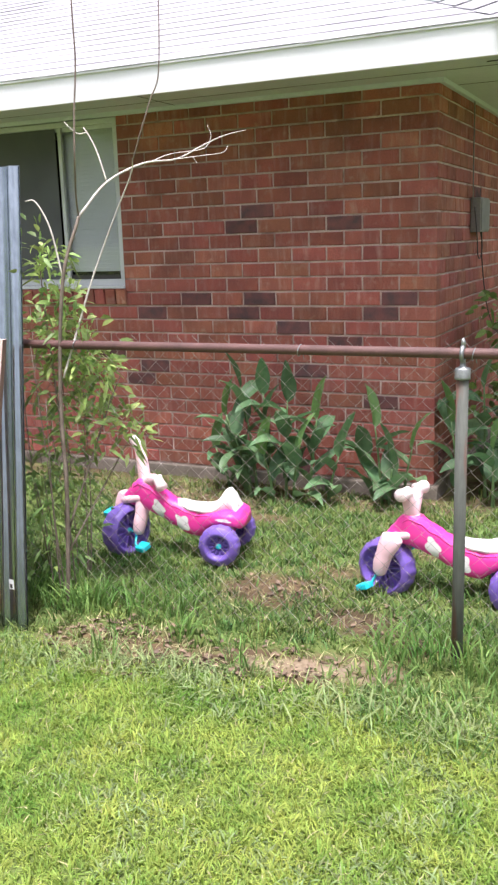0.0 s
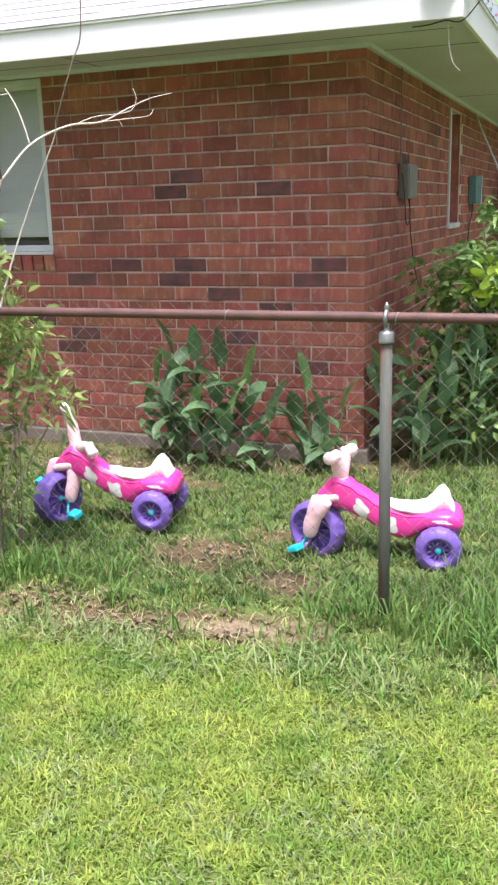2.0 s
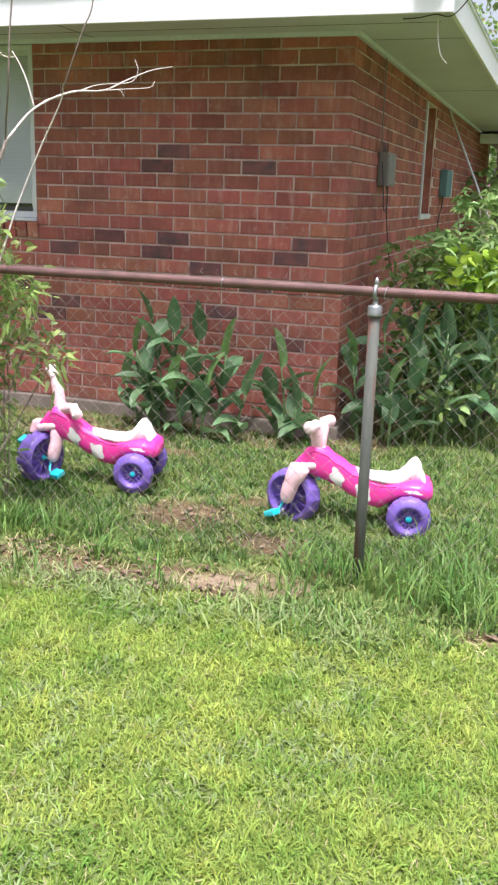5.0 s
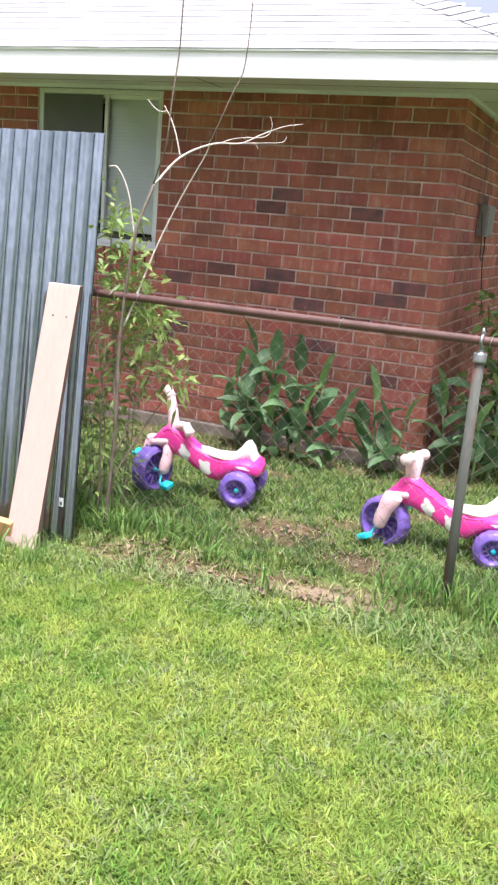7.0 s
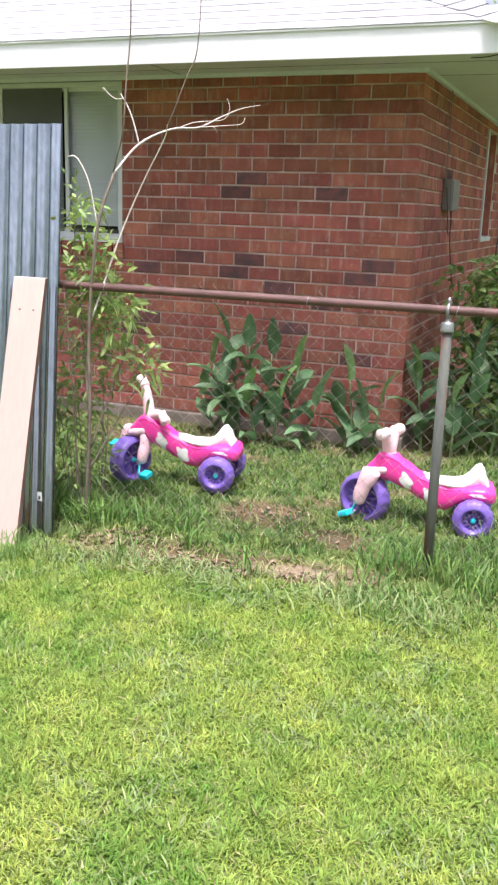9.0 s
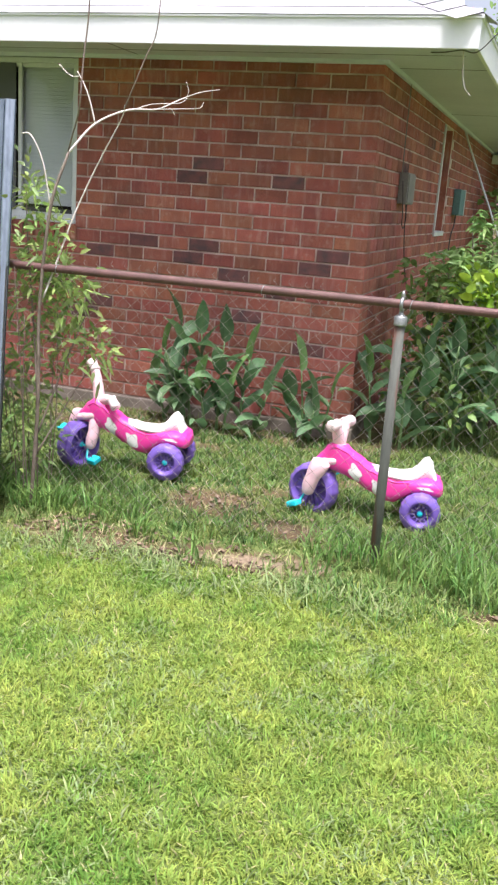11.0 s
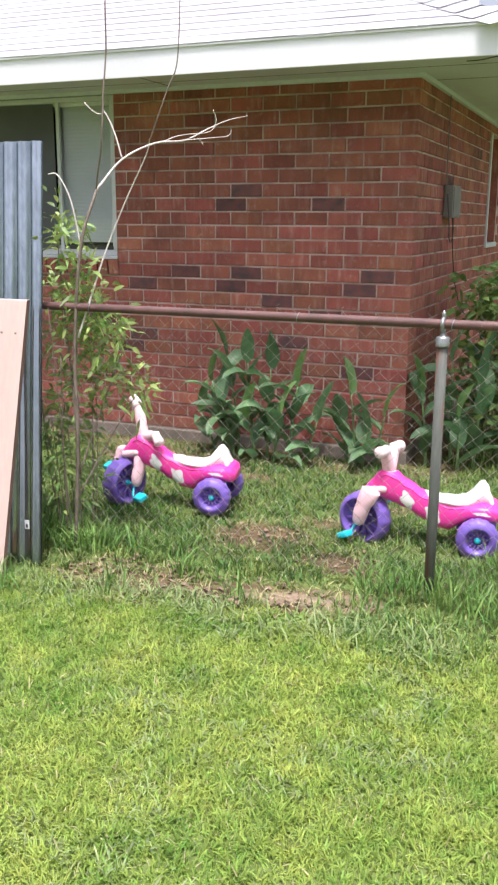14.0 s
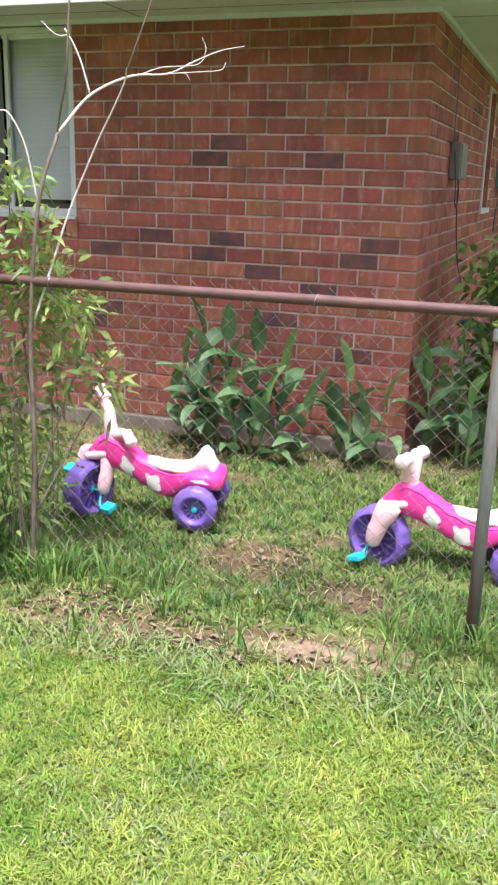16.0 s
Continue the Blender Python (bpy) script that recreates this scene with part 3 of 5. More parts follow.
def blades(name, xy, length, width, lean, material, label, drop=0.0, category="grass", way=None):
    """Bent, tapered grass blades at the places xy; lean: 0 upright, 1 lying."""
    n = len(xy)
    z = np.array([ground_z(x, y) for x, y in xy]) - 0.004
    az = rng.uniform(0, 2 * np.pi, n) if way is None else way + rng.normal(0, 0.5, n)
    ln = length * rng.uniform(0.55, 1.25, n)
    wd = width * rng.uniform(0.6, 1.3, n)
    le = np.clip(lean * rng.uniform(0.35, 1.6, n), 0, 1.45)
    out = np.stack([np.cos(az), np.sin(az)], 1)
    tw = az + np.pi / 2 + rng.uniform(-0.8, 0.8, n)
    side = np.stack([np.cos(tw), np.sin(tw), np.zeros(n)], 1)
    base = np.column_stack([xy, z])
    pts = []
    p = base.copy()
    for k, (frac, bend) in enumerate(((0.0, 0.0), (0.42, 0.5), (0.36, 1.0), (0.22, 1.0 + drop))):
        a = le * bend * 1.15
        step = np.column_stack([out * np.sin(a)[:, None], np.cos(a)]) * (ln * frac)[:, None]
        p = p + step
        pts.append(p)
    w3 = (0.75, 1.0, 0.72)
    co = np.stack([pts[0] - side * (wd * w3[0] / 2)[:, None], pts[0] + side * (wd * w3[0] / 2)[:, None],
                   pts[1] - side * (wd * w3[1] / 2)[:, None], pts[1] + side * (wd * w3[1] / 2)[:, None],
                   pts[2] - side * (wd * w3[2] / 2)[:, None], pts[2] + side * (wd * w3[2] / 2)[:, None], pts[3]], 1).reshape(-1, 3)
    o = np.arange(n)[:, None] * 7
    quads = np.concatenate([o + np.array([[0, 1, 3, 2]]), o + np.array([[2, 3, 5, 4]])])
    tris = o + np.array([[4, 5, 6]])
    return tagged(fast_mesh(name, co, quads, tris, material), label, category, kind="stuff")


def scatter(n, x0, x1, y0, y1, keep):
    xy = np.column_stack([rng.uniform(x0, x1, n), rng.uniform(y0, y1, n)])
    r = rng.uniform(0, 1, n)
    ok = np.array([r[i] < keep(*xy[i]) for i in range(n)])
    return xy[ok]


def bunches(n, each, radius, x0, x1, y0, y1, keep):
    """Tufts: blades that lean away from the middle of their own bunch."""
    c = scatter(n, x0, x1, y0, y1, keep)
    c = np.repeat(c, each, axis=0)
    a, q = rng.uniform(0, 2 * np.pi, len(c)), np.sqrt(rng.uniform(0, 1, len(c))) * radius
    return c + np.column_stack([q * np.cos(a), q * np.sin(a)]), a


M_LAWN = surface("lawn_grass", (0.160, 0.278, 0.048), (0.345, 0.415, 0.090), 5.0, 0.55, bump=0, fine=26, rnd="island", amount=0.30, hue=0.020, translucent=0.40, spec=0.25, fine_mix=0.2)
M_YARD = surface("yard_grass", (0.062, 0.138, 0.034), (0.190, 0.245, 0.066), 7, 0.55, bump=0, fine=30, rnd="island", amount=0.55, hue=0.030, translucent=0.35, spec=0.35, fine_mix=0.25)
M_CLIP = surface("cut_grass", (0.280, 0.345, 0.135), (0.195, 0.260, 0.105), 7, 0.6, bump=0, fine=30, rnd="island", amount=0.35, hue=0.02, translucent=0.3, fine_mix=0.15)
M_TALL = surface("tall_grass", (0.11, 0.23, 0.050), (0.19, 0.30, 0.075), 6, 0.5, bump=0, fine=30, rnd="island", amount=0.35, hue=0.02, translucent=0.35, spec=0.4, fine_mix=0.15)
M_STRAW = surface("straw", (0.42, 0.40, 0.20), (0.30, 0.27, 0.13), 4, 0.8, bump=0, rnd="island", amount=0.3, translucent=0.2)
M_DEAD = surface("dead_leaf", (0.135, 0.090, 0.062), (0.22, 0.155, 0.105), 20, 0.8, bump=0.1, rnd="island", amount=0.4)

edge = lambda x, y: 1.0 / (1.0 + math.exp((y + 2.37 + 0.08 * noise.noise(Vector((x * 2.5, 0, 2)))) * 28))
patchy = lambda x, y: 0.42 + 1.2 * max(0.0, 0.5 + 0.75 * noise.noise(Vector((x * 8, y * 8, 3)))) * (0.8 + 0.4 * noise.noise(Vector((x * 2.5, y * 2.5, 9))))
LAWN = (-2.9, 2.7, -4.9, -2.2)
fade = lambda x, y: max(0.0, min(1.0, (x - LAWN[0]) / 0.8, (LAWN[1] - x) / 0.8, (y - LAWN[2]) / 0.8))
blades("lawn_grass", scatter(300000, *LAWN, lambda x, y: fade(x, y) * edge(x, y) * patchy(x, y) * 0.9 * grow_zone(x, y)), 0.033, 0.0038, 1.05, M_LAWN, "bright freshly mown lawn grass with clippings", 0.5)
xy, out = bunches(17000, 13, 0.024, *LAWN, lambda x, y: fade(x, y) * edge(x, y) * patchy(x, y) * 0.8 * grow_zone(x, y))
blades("lawn_tufts", xy, 0.040, 0.0039, 1.0, M_LAWN, "small bright tufts standing out of the mown lawn", 0.7, way=out)
xy, out = bunches(3000, 26, 0.045, *LAWN, lambda x, y: fade(x, y) * edge(x, y) * max(0.0, 0.25 + noise.noise(Vector((x * 2.1, y * 2.1, 13)))))
blades("cut_grass", xy, 0.042, 0.0046, 1.35, M_CLIP, "pale matted cut grass lying on the lawn", 0.3)
blades("outer_lawn", np.concatenate([scatter(26000, -8, 8, -11, -2.3, lambda x, y: 0.9 * (1 - fade(x, y))), scatter(9000, 2.8, 8, -2.3, 6, lambda x, y: 0.9)]), 0.055, 0.012, 0.95, M_LAWN, "mown lawn beyond the fence panel", 0.5)
blades("yard_grass", scatter(80000, -2.6, 2.8, -2.5, -0.05, lambda x, y: (1 - edge(x, y)) * patchy(x, y) * 0.8 * grow_zone(x, y)), 0.036, 0.0052, 0.95, M_YARD, "green uneven grass of the fenced yard", 0.4)
xy, out = bunches(7500, 12, 0.022, -2.6, 2.8, -2.5, -0.05, lambda x, y: (1 - edge(x, y)) * patchy(x, y) * 0.75 * grow_zone(x, y))
blades("yard_tufts", xy, 0.052, 0.0054, 0.8, M_YARD, "small uneven tufts in the fenced yard", 0.5, way=out)
blades("side_yard_grass", scatter(26000, 0.2, 4.0, -0.05, 4.0, lambda x, y: 0.9), 0.065, 0.006, 0.6, M_YARD, "green grass beside the house", 0.4)


def tufts(spots):
    out = []
    for x, y, n, r in spots:
        a, q = rng.uniform(0, 2 * np.pi, n), np.sqrt(rng.uniform(0, 1, n)) * r
        out.append(np.column_stack([x + 0.05 + q * np.cos(a), y + 0.04 + q * np.sin(a) * 0.7]))
    return np.concatenate(out)


blades("tall_grass", tufts([(0.80, -2.06, 420, 0.26), (1.15, -2.12, 420, 0.34), (0.52, -2.06, 50, 0.07), (0.36, -2.02, 120, 0.14), (0.92, -1.70, 260, 0.28), (1.6, -2.1, 300, 0.4), (-1.06, -2.02, 380, 0.18), (-0.92, -2.05, 120, 0.12),
                            (-1.25, -1.9, 200, 0.25), (-0.42, -2.20, 34, 0.04), (-0.62, -2.02, 80, 0.14), (-0.14, -2.34, 14, 0.05), (-0.62, -2.44, 26, 0.08), (0.34, -2.24, 18, 0.06), (-1.0, -2.58, 50, 0.09), (-1.3, -2.62, 60, 0.16)]),
       0.140, 0.0058, 0.6, M_TALL, "long uncut grass round the fence post and shrub", 0.6)
blades("mid_grass", tufts([(-0.72, -1.85, 420, 0.22), (-0.15, -2.0, 130, 0.30), (0.40, -1.80, 260, 0.2), (-0.95, -1.55, 300, 0.2), (1.05, -1.7, 900, 0.45), (0.6, -2.42, 420, 0.30), (-0.4, -1.25, 260, 0.35), (0.3, -1.35, 240, 0.3),
                           (0.1, -0.7, 500, 0.6), (0.9, -0.8, 900, 0.6), (-1.1, -2.6, 260, 0.3), (-0.95, -2.0, 260, 0.2)]), 0.066, 0.0046, 0.6, M_TALL, "longer tufts in the lawn", 0.5)
blades("grass_clippings", scatter(12000, -2.4, 2.2, -4.8, -2.2, lambda x, y: 0.75 * patchy(x, y)), 0.040, 0.0032, 1.25, M_STRAW, "dry straw-coloured grass clippings on the lawn")
blades("dry_straw", scatter(9000, -1.8, 2.0, -2.5, -0.1, lambda x, y: 0.3 + 0.7 * (1 - grow_zone(x, y))), 0.060, 0.0034, 1.45, M_STRAW, "dry straw on bare soil")
blades("cut_fringe", scatter(5200, -1.3, 0.75, -2.62, -2.26, lambda x, y: max(0.0, 1 - abs(y + 2.43) / 0.17) * (0.5 + noise.noise(Vector((x * 4, y * 4, 21))))), 0.085, 0.0050, 1.3, M_CLIP, "pale cut grass thrown along the mown edge")


def litter(name, xy, size, material, label):
    """Curled dead leaves lying on the ground."""
    n = len(xy)
    a = rng.uniform(0, 2 * np.pi, n)
    L = size * rng.uniform(0.5, 1.3, n)
    d = np.stack([np.cos(a), np.sin(a)], 1)
    s = np.stack([-np.sin(a), np.cos(a)], 1)
    z = np.array([ground_z(x, y) for x, y in xy])
    cols = []
    for u, w, h in ((-0.5, 0, 0.10), (-0.2, -0.26, 0.32), (-0.2, 0.26, 0.22), (0.0, 0, 0.02), (0.22, -0.22, 0.30), (0.22, 0.22, 0.36), (0.5, 0, 0.2)):
        p = xy + d * (u * L)[:, None] + s * (w * L)[:, None]
        cols.append(np.column_stack([p, z + 0.006 + h * L * rng.uniform(0.3, 1.2, n)]))
    co = np.stack(cols, 1).reshape(-1, 3)
    o = np.arange(n)[:, None] * 7
    tris = np.concatenate([o + np.array([t]) for t in ((0, 1, 3), (0, 3, 2), (1, 4, 3), (3, 5, 2), (3, 4, 6), (3, 6, 5))])
    return tagged(fast_mesh(name, co, np.zeros((0, 4), int), tris, material), label, "leaf litter", kind="stuff")


litter("leaf_litter", np.concatenate([tufts([(-0.58, -2.30, 170, 0.34), (-0.05, -2.26, 60, 0.26), (0.1, -1.8, 30, 0.25), (-0.7, -2.1, 40, 0.3), (-0.15, -2.36, 16, 0.08), (-1.3, -0.5, 170, 0.6), (-0.3, -0.3, 70, 0.5), (-0.3, -1.62, 30, 0.2)])]), 0.030, M_DEAD, "brown dead leaves on bare soil")
litter("fallen_leaf", np.array([[1.42, -2.90], [1.06, -2.29]] ), 0.075, M_DEAD, "pale brown fallen leaves on the lawn")
# ---- ride-on tricycles ----
M_PINK = surface("pink_plastic", (0.84, 0.060, 0.36), (0.78, 0.050, 0.31), 5, 0.32, bump=0.02, fine=40, fine_mix=0.06)
M_WHITE_PL = surface("white_plastic", (0.84, 0.82, 0.79), (0.78, 0.76, 0.73), 5, 0.38, bump=0.02, fine_mix=0.05)
M_BLUSH = surface("blush_plastic", (0.86, 0.58, 0.62), (0.82, 0.52, 0.57), 6, 0.38, bump=0.02, fine_mix=0.06)
M_PURPLE = surface("purple_plastic", (0.190, 0.115, 0.44), (0.145, 0.085, 0.36), 6, 0.36, bump=0.05, fine_mix=0.1, stain=(0.16, 0.11, 0.25), stain_scale=12, stain_cut=0.64)
M_BLUSH_PALE = surface("pale_blush_plastic", (0.86, 0.70, 0.70), (0.82, 0.64, 0.65), 6, 0.38, bump=0.02, fine_mix=0.06)
M_CYAN = surface("cyan_plastic", (0.02, 0.58, 0.68), (0.02, 0.50, 0.60), 6, 0.35, bump=0.02, fine_mix=0.05)

BODY = [(-0.092, 0.150, 0.196, 0.066), (-0.078, 0.142, 0.218, 0.096), (-0.045, 0.150, 0.228, 0.110), (0.0, 0.160, 0.226, 0.110), (0.045, 0.150, 0.220, 0.101), (0.085, 0.112, 0.214, 0.080),
        (0.12, 0.088, 0.214, 0.066), (0.17, 0.094, 0.226, 0.058), (0.23, 0.128, 0.248, 0.053), (0.30, 0.168, 0.290, 0.051), (0.355, 0.190, 0.330, 0.049), (0.395, 0.203, 0.345, 0.045), (0.43, 0.214, 0.318, 0.043), (0.462, 0.226, 0.280, 0.034), (0.480, 0.238, 0.260, 0.016)]
SEAT = [(0.242, 0.226, 0.250, 0.022), (0.205, 0.212, 0.246, 0.042), (0.15, 0.200, 0.234, 0.057), (0.09, 0.196, 0.231, 0.068), (0.05, 0.196, 0.240, 0.074), (0.024, 0.198, 0.268, 0.072),
        (0.0, 0.20, 0.302, 0.060), (-0.018, 0.20, 0.312, 0.050), (-0.036, 0.198, 0.292, 0.056), (-0.052, 0.196, 0.246, 0.066), (-0.066, 0.194, 0.216, 0.062)]


def station(table, x):
    """Bottom, top and half width of a lofted body at x, smoothly between its stations."""
    t = sorted(table)
    xs = [s[0] for s in t]
    x = min(max(x, xs[0]), xs[-1])
    i = min(max(np.searchsorted(xs, x) - 1, 0), len(xs) - 2)
    f = (x - xs[i]) / (xs[i + 1] - xs[i])
    f = f * f * (3 - 2 * f)
    return [a + (b - a) * f for a, b in zip(t[i][1:], t[i + 1][1:])]


def skin(table, x, a, power=3.2, grow=0.0):
    """The point of the lofted skin at x and angle a round the cross-section."""
    z0, z1, w = station(table, x)
    c, s = math.cos(a), math.sin(a)
    k = (abs(c) ** power + abs(s) ** power) ** (-1 / power)
    return Vector((x, (w + grow) * k * c, (z0 + z1) / 2 + ((z1 - z0) / 2 + grow) * k * s))


def loft(table, n=34, seg=32, power=3.2):
    xs = [s[0] for s in table]
    lo, hi = min(xs), max(xs)
    bm = bmesh.new()
    rings = []
    for i in range(n + 1):
        x = lo + (hi - lo) * (0.5 - 0.5 * math.cos(math.pi * i / n))
        rings.append([bm.verts.new(skin(table, x, 2 * math.pi * k / seg, power)) for k in range(seg)])
    for a, b in zip(rings, rings[1:]):
        for k in range(seg):
            bm.faces.new((a[k], b[k], b[(k + 1) % seg], a[(k + 1) % seg]))
    bm.faces.new(rings[0])
    bm.faces.new(rings[-1][::-1])
    return bm


def lathe(profile, seg=36, m=None, lug=0.0, lugs=18):
    """Turn (radius, y) round the y axis; lug: the tread's waviness where the radius is greatest."""
    bm = bmesh.new()
    top = max(r for r, _ in profile)
    rings = []
    for k in range(seg * (2 if lug else 1)):
        a = 2 * math.pi * k / (seg * (2 if lug else 1))
        ring = []
        for r, y in profile:
            rr = r * (1 + lug * (math.cos(lugs * a + 25 * y) if r > 0.93 * top else 0))
            ring.append(bm.verts.new((rr * math.cos(a), y, rr * math.sin(a))))
        rings.append(ring)
    for i in range(len(rings)):
        a, b = rings[i], rings[(i + 1) % len(rings)]
        for j in range(len(profile) - 1):
            bm.faces.new((a[j], b[j], b[j + 1], a[j + 1]))
    if m is not None:
        bmesh.ops.transform(bm, matrix=m, verts=bm.verts)
    return bm


def wheel(parent, m, radius, width, inner):
    """A fat blow-moulded wheel: rounded tyre from the inner share of the radius outward, ribs on a sunken disc, hub cap."""
    h = width / 2
    prof = [(0.003, h * 0.42), (radius * 0.16, h * 0.42), (radius * 0.20, h * 0.12), (radius * (inner - 0.10), h * 0.10), (radius * (inner - 0.02), h * 0.45)]
    for k in range(10):
        q = math.pi * (1 - k / 9) * 0.5 + 0.0
        ring = 0.5 * (1 + inner)
        prof.append((radius * (ring + (1 - ring) * math.cos(q) if k > 4 else inner + (1 - inner) * k / 9), h * (0.62 + 0.38 * math.sin(math.pi * min(1, k / 6))) if k <= 4 else h * (0.30 + 0.68 * math.sin(q))))
    prof = [p for p in prof if p[0] <= radius] + [(radius, 0.0)]
    prof = prof + [(r, -y) for r, y in prof[-2::-1]]
    tyre = part("wheel", lathe(prof, 40, m, 0.016, 16), M_PURPLE, parent, smooth=True)
    for side in (1, -1):
        for k in range(12):
            bm = bmesh.new()
            box(bm, (radius * 0.24, side * h * 0.08, -0.0042), (radius * (inner + 0.06), side * h * 0.50, 0.0042), 0.0025, m @ pose(0, 0, 0, 0, 30 * k + 9, 0))
            part("spoke", bm, M_PURPLE, tyre)
        part("hub_cap", lathe([(0.0005, side * h * 0.62), (0.009, side * h * 0.60), (0.0130, side * h * 0.5), (0.0130, side * h * 0.3)], 18, m), M_CYAN, tyre, "cyan hub cap", True)
    return tyre


def tricycle(at, steer, near_grip, far_grip, crank, label):
    t = thing("tricycle", label, "tricycle", "pink tricycles on the lawn", at=at)
    body = part("body", loft(BODY), M_PINK, t, smooth=True)
    part("saddle", loft(SEAT, 36, 24, 2.3), M_WHITE_PL, t, "white moulded saddle with raised back", True)
    for side in (0, 1):
        for x0, a0, rx, ra in ((0.300, -0.25, 0.031, 0.52), (0.190, -0.20, 0.033, 0.52), (-0.012, 0.02, 0.034, 0.20)):
            bm = bmesh.new()
            f = lambda r, q: skin(BODY, x0 + rx * r * math.cos(q), (a0 + ra * r * math.sin(q)) if not side else math.pi - (a0 + ra * r * math.sin(q)), 3.2, 0.0016)
            mid = bm.verts.new(f(0, 0))
            old = None
            for r in (0.35, 0.7, 1.0):
                ring = [bm.verts.new(f(r * (1 + 0.20 * math.sin(4 * q + x0 * 31) + 0.10 * math.sin(2 * q + x0 * 17)), q)) for q in (2 * math.pi * k / 28 for k in range(28))]
                for k in range(28):
                    if old:
                        bm.faces.new((old[k], ring[k], ring[(k + 1) % 28], old[(k + 1) % 28]))
                    else:
                        bm.faces.new((mid, ring[k], ring[(k + 1) % 28]))
                old = ring
            part("spot", bm, M_WHITE_PL, body, "white spot", True)
    for side in (0, 1):
        ridge = [skin(BODY, x, 0.62 if not side else math.pi - 0.62, 3.2, 0.0005) for x in np.linspace(0.06, 0.42, 30)]
        bm = bmesh.new()
        tube(bm, ridge, 0.0030, 8)
        part("moulded_ridge", bm, M_PINK, body, smooth=True)
    for side in (1, -1):
        wheel(t, Matrix.Translation((0, side * 0.130, 0.088)), 0.089, 0.074, 0.50)
    tube_part("rear_axle", [(0, -0.1, 0.088), (0, 0.1, 0.088)], 0.011, M_PINK, t, 10)
    S = Matrix.Translation((0.455, 0, 0)) @ pose(0, 0, 0, 0, 0, steer)
    fw = wheel(t, S @ Matrix.Translation((0.033, 0, 0.102)), 0.119, 0.092, 0.72)
    bm = bmesh.new()
    for side in (1, -1):
        line = [(-0.036, side * 0.056, 0.262), (-0.020, side * 0.064, 0.222), (-0.002, side * 0.070, 0.180), (0.014, side * 0.070, 0.135), (0.026, side * 0.068, 0.088)]
        pts = smooth_line(line, 4)
        n = len(pts)
        old = None
        for i, p in enumerate(pts):
            u = i / (n - 1)
            wide, thin = 0.045 - 0.021 * u + 0.004 * abs(math.sin(u * math.pi * 2.0)), 0.024 - 0.004 * u + 0.003 * abs(math.sin(u * math.pi * 2.0))
            if i in (0, n - 1):
                wide, thin = wide * 0.55, thin * 0.6
            ring = [bm.verts.new(S @ (p + Vector((wide * math.cos(q), thin * math.sin(q), 0.25 * wide * math.cos(q))))) for q in (2 * math.pi * k / 14 for k in range(14))]
            if old:
                for k in range(14):
                    bm.faces.new((old[k], ring[k], ring[(k + 1) % 14], old[(k + 1) % 14]))
            else:
                bm.faces.new(ring)
            old = ring
        bm.faces.new(old[::-1])
    bmesh.ops.recalc_face_normals(bm, faces=bm.faces)
    part("fork", bm, M_BLUSH, t, "pale pink fork over the front wheel", True)
    part("fork_collar", loft([(0.37, 0.245, 0.262, 0.03), (0.40, 0.232, 0.275, 0.052), (0.44, 0.226, 0.270, 0.056), (0.475, 0.222, 0.258, 0.045), (0.49, 0.230, 0.246, 0.02)], 14, 18), M_BLUSH, t, smooth=True)
    # pedals on a crank through the front axle
    for side, ang in ((1, crank), (-1, crank + 180)):
        c, s = math.cos(radians(ang)), math.sin(radians(ang))
        hub = Vector((0.033, 0, 0.102))
        tip = hub + Vector((0.058 * c, side * 0.102, 0.058 * s))
        tube_part("crank", [S @ (hub + Vector((0, side * 0.034, 0))), S @ (hub + Vector((0, side * 0.066, 0))), S @ (hub + Vector((0.058 * c, side * 0.070, 0.058 * s))), S @ tip], 0.006, M_CYAN, fw, 8)
        bm = bmesh.new()
        box(bm, (-0.026, -0.026, -0.012), (0.026, 0.026, 0.012), 0.006, S @ Matrix.Translation(tip + Vector((0, side * 0.018, 0))) @ pose(0, 0, 0, 0, 20, 0))
        part("pedal", bm, M_CYAN, fw, "cyan pedal")
    # handlebar
    n, f = Vector(near_grip), Vector(far_grip)
    mid = (n + f) / 2
    mid.z -= 0.045
    base = Vector((0.385, 0, 0.30))
    crotch = base.lerp(mid, 0.42)
    tube_part("handle_stem", [base, base.lerp(crotch, 0.5), crotch], [0.036, 0.036, 0.030], M_BLUSH, t, 14)
    dirn = (n - f).normalized()
    bm = bmesh.new()
    for tip, sgn in ((n, 1), (f, -1)):
        inner = tip - dirn * sgn * 0.050
        tube(bm, smooth_line([crotch - (mid - crotch) * 0.2, crotch.lerp(inner, 0.55) + (mid - base) * 0.06, inner], 5), [0.028, 0.028, 0.028, 0.027, 0.027, 0.026, 0.025, 0.024, 0.023, 0.022, 0.021], 12)
    bar = part("handlebar", bm, M_BLUSH, t, smooth=True)
    for tip, sgn in ((n, 1), (f, -1)):
        bm = bmesh.new()
        q = dirn * sgn
        tube(bm, [tip - q * 0.066, tip - q * 0.062, tip - q * 0.054, tip - q * 0.026, tip - q * 0.015, tip - q * 0.004, tip], [0.018, 0.026, 0.0235, 0.0235, 0.0265, 0.0245, 0.013], 14)
        part("grip", bm, M_BLUSH_PALE, bar, "pale pink handle grip", True)
    return t


tricycle(pose(0.642, -1.352, 0.052, 0, 0, 190), -28, (0.428, 0.088, 0.424), (0.342, -0.078, 0.424), -66, "pink and purple plastic tricycle in grass by the fence post")
tricycle(pose(-0.587, -1.345, 0.084, 0, 0, 190), 64, (0.272, 0.062, 0.308), (0.452, -0.070, 0.508), -75, "pink and purple plastic tricycle with turned handlebar near the shrub")
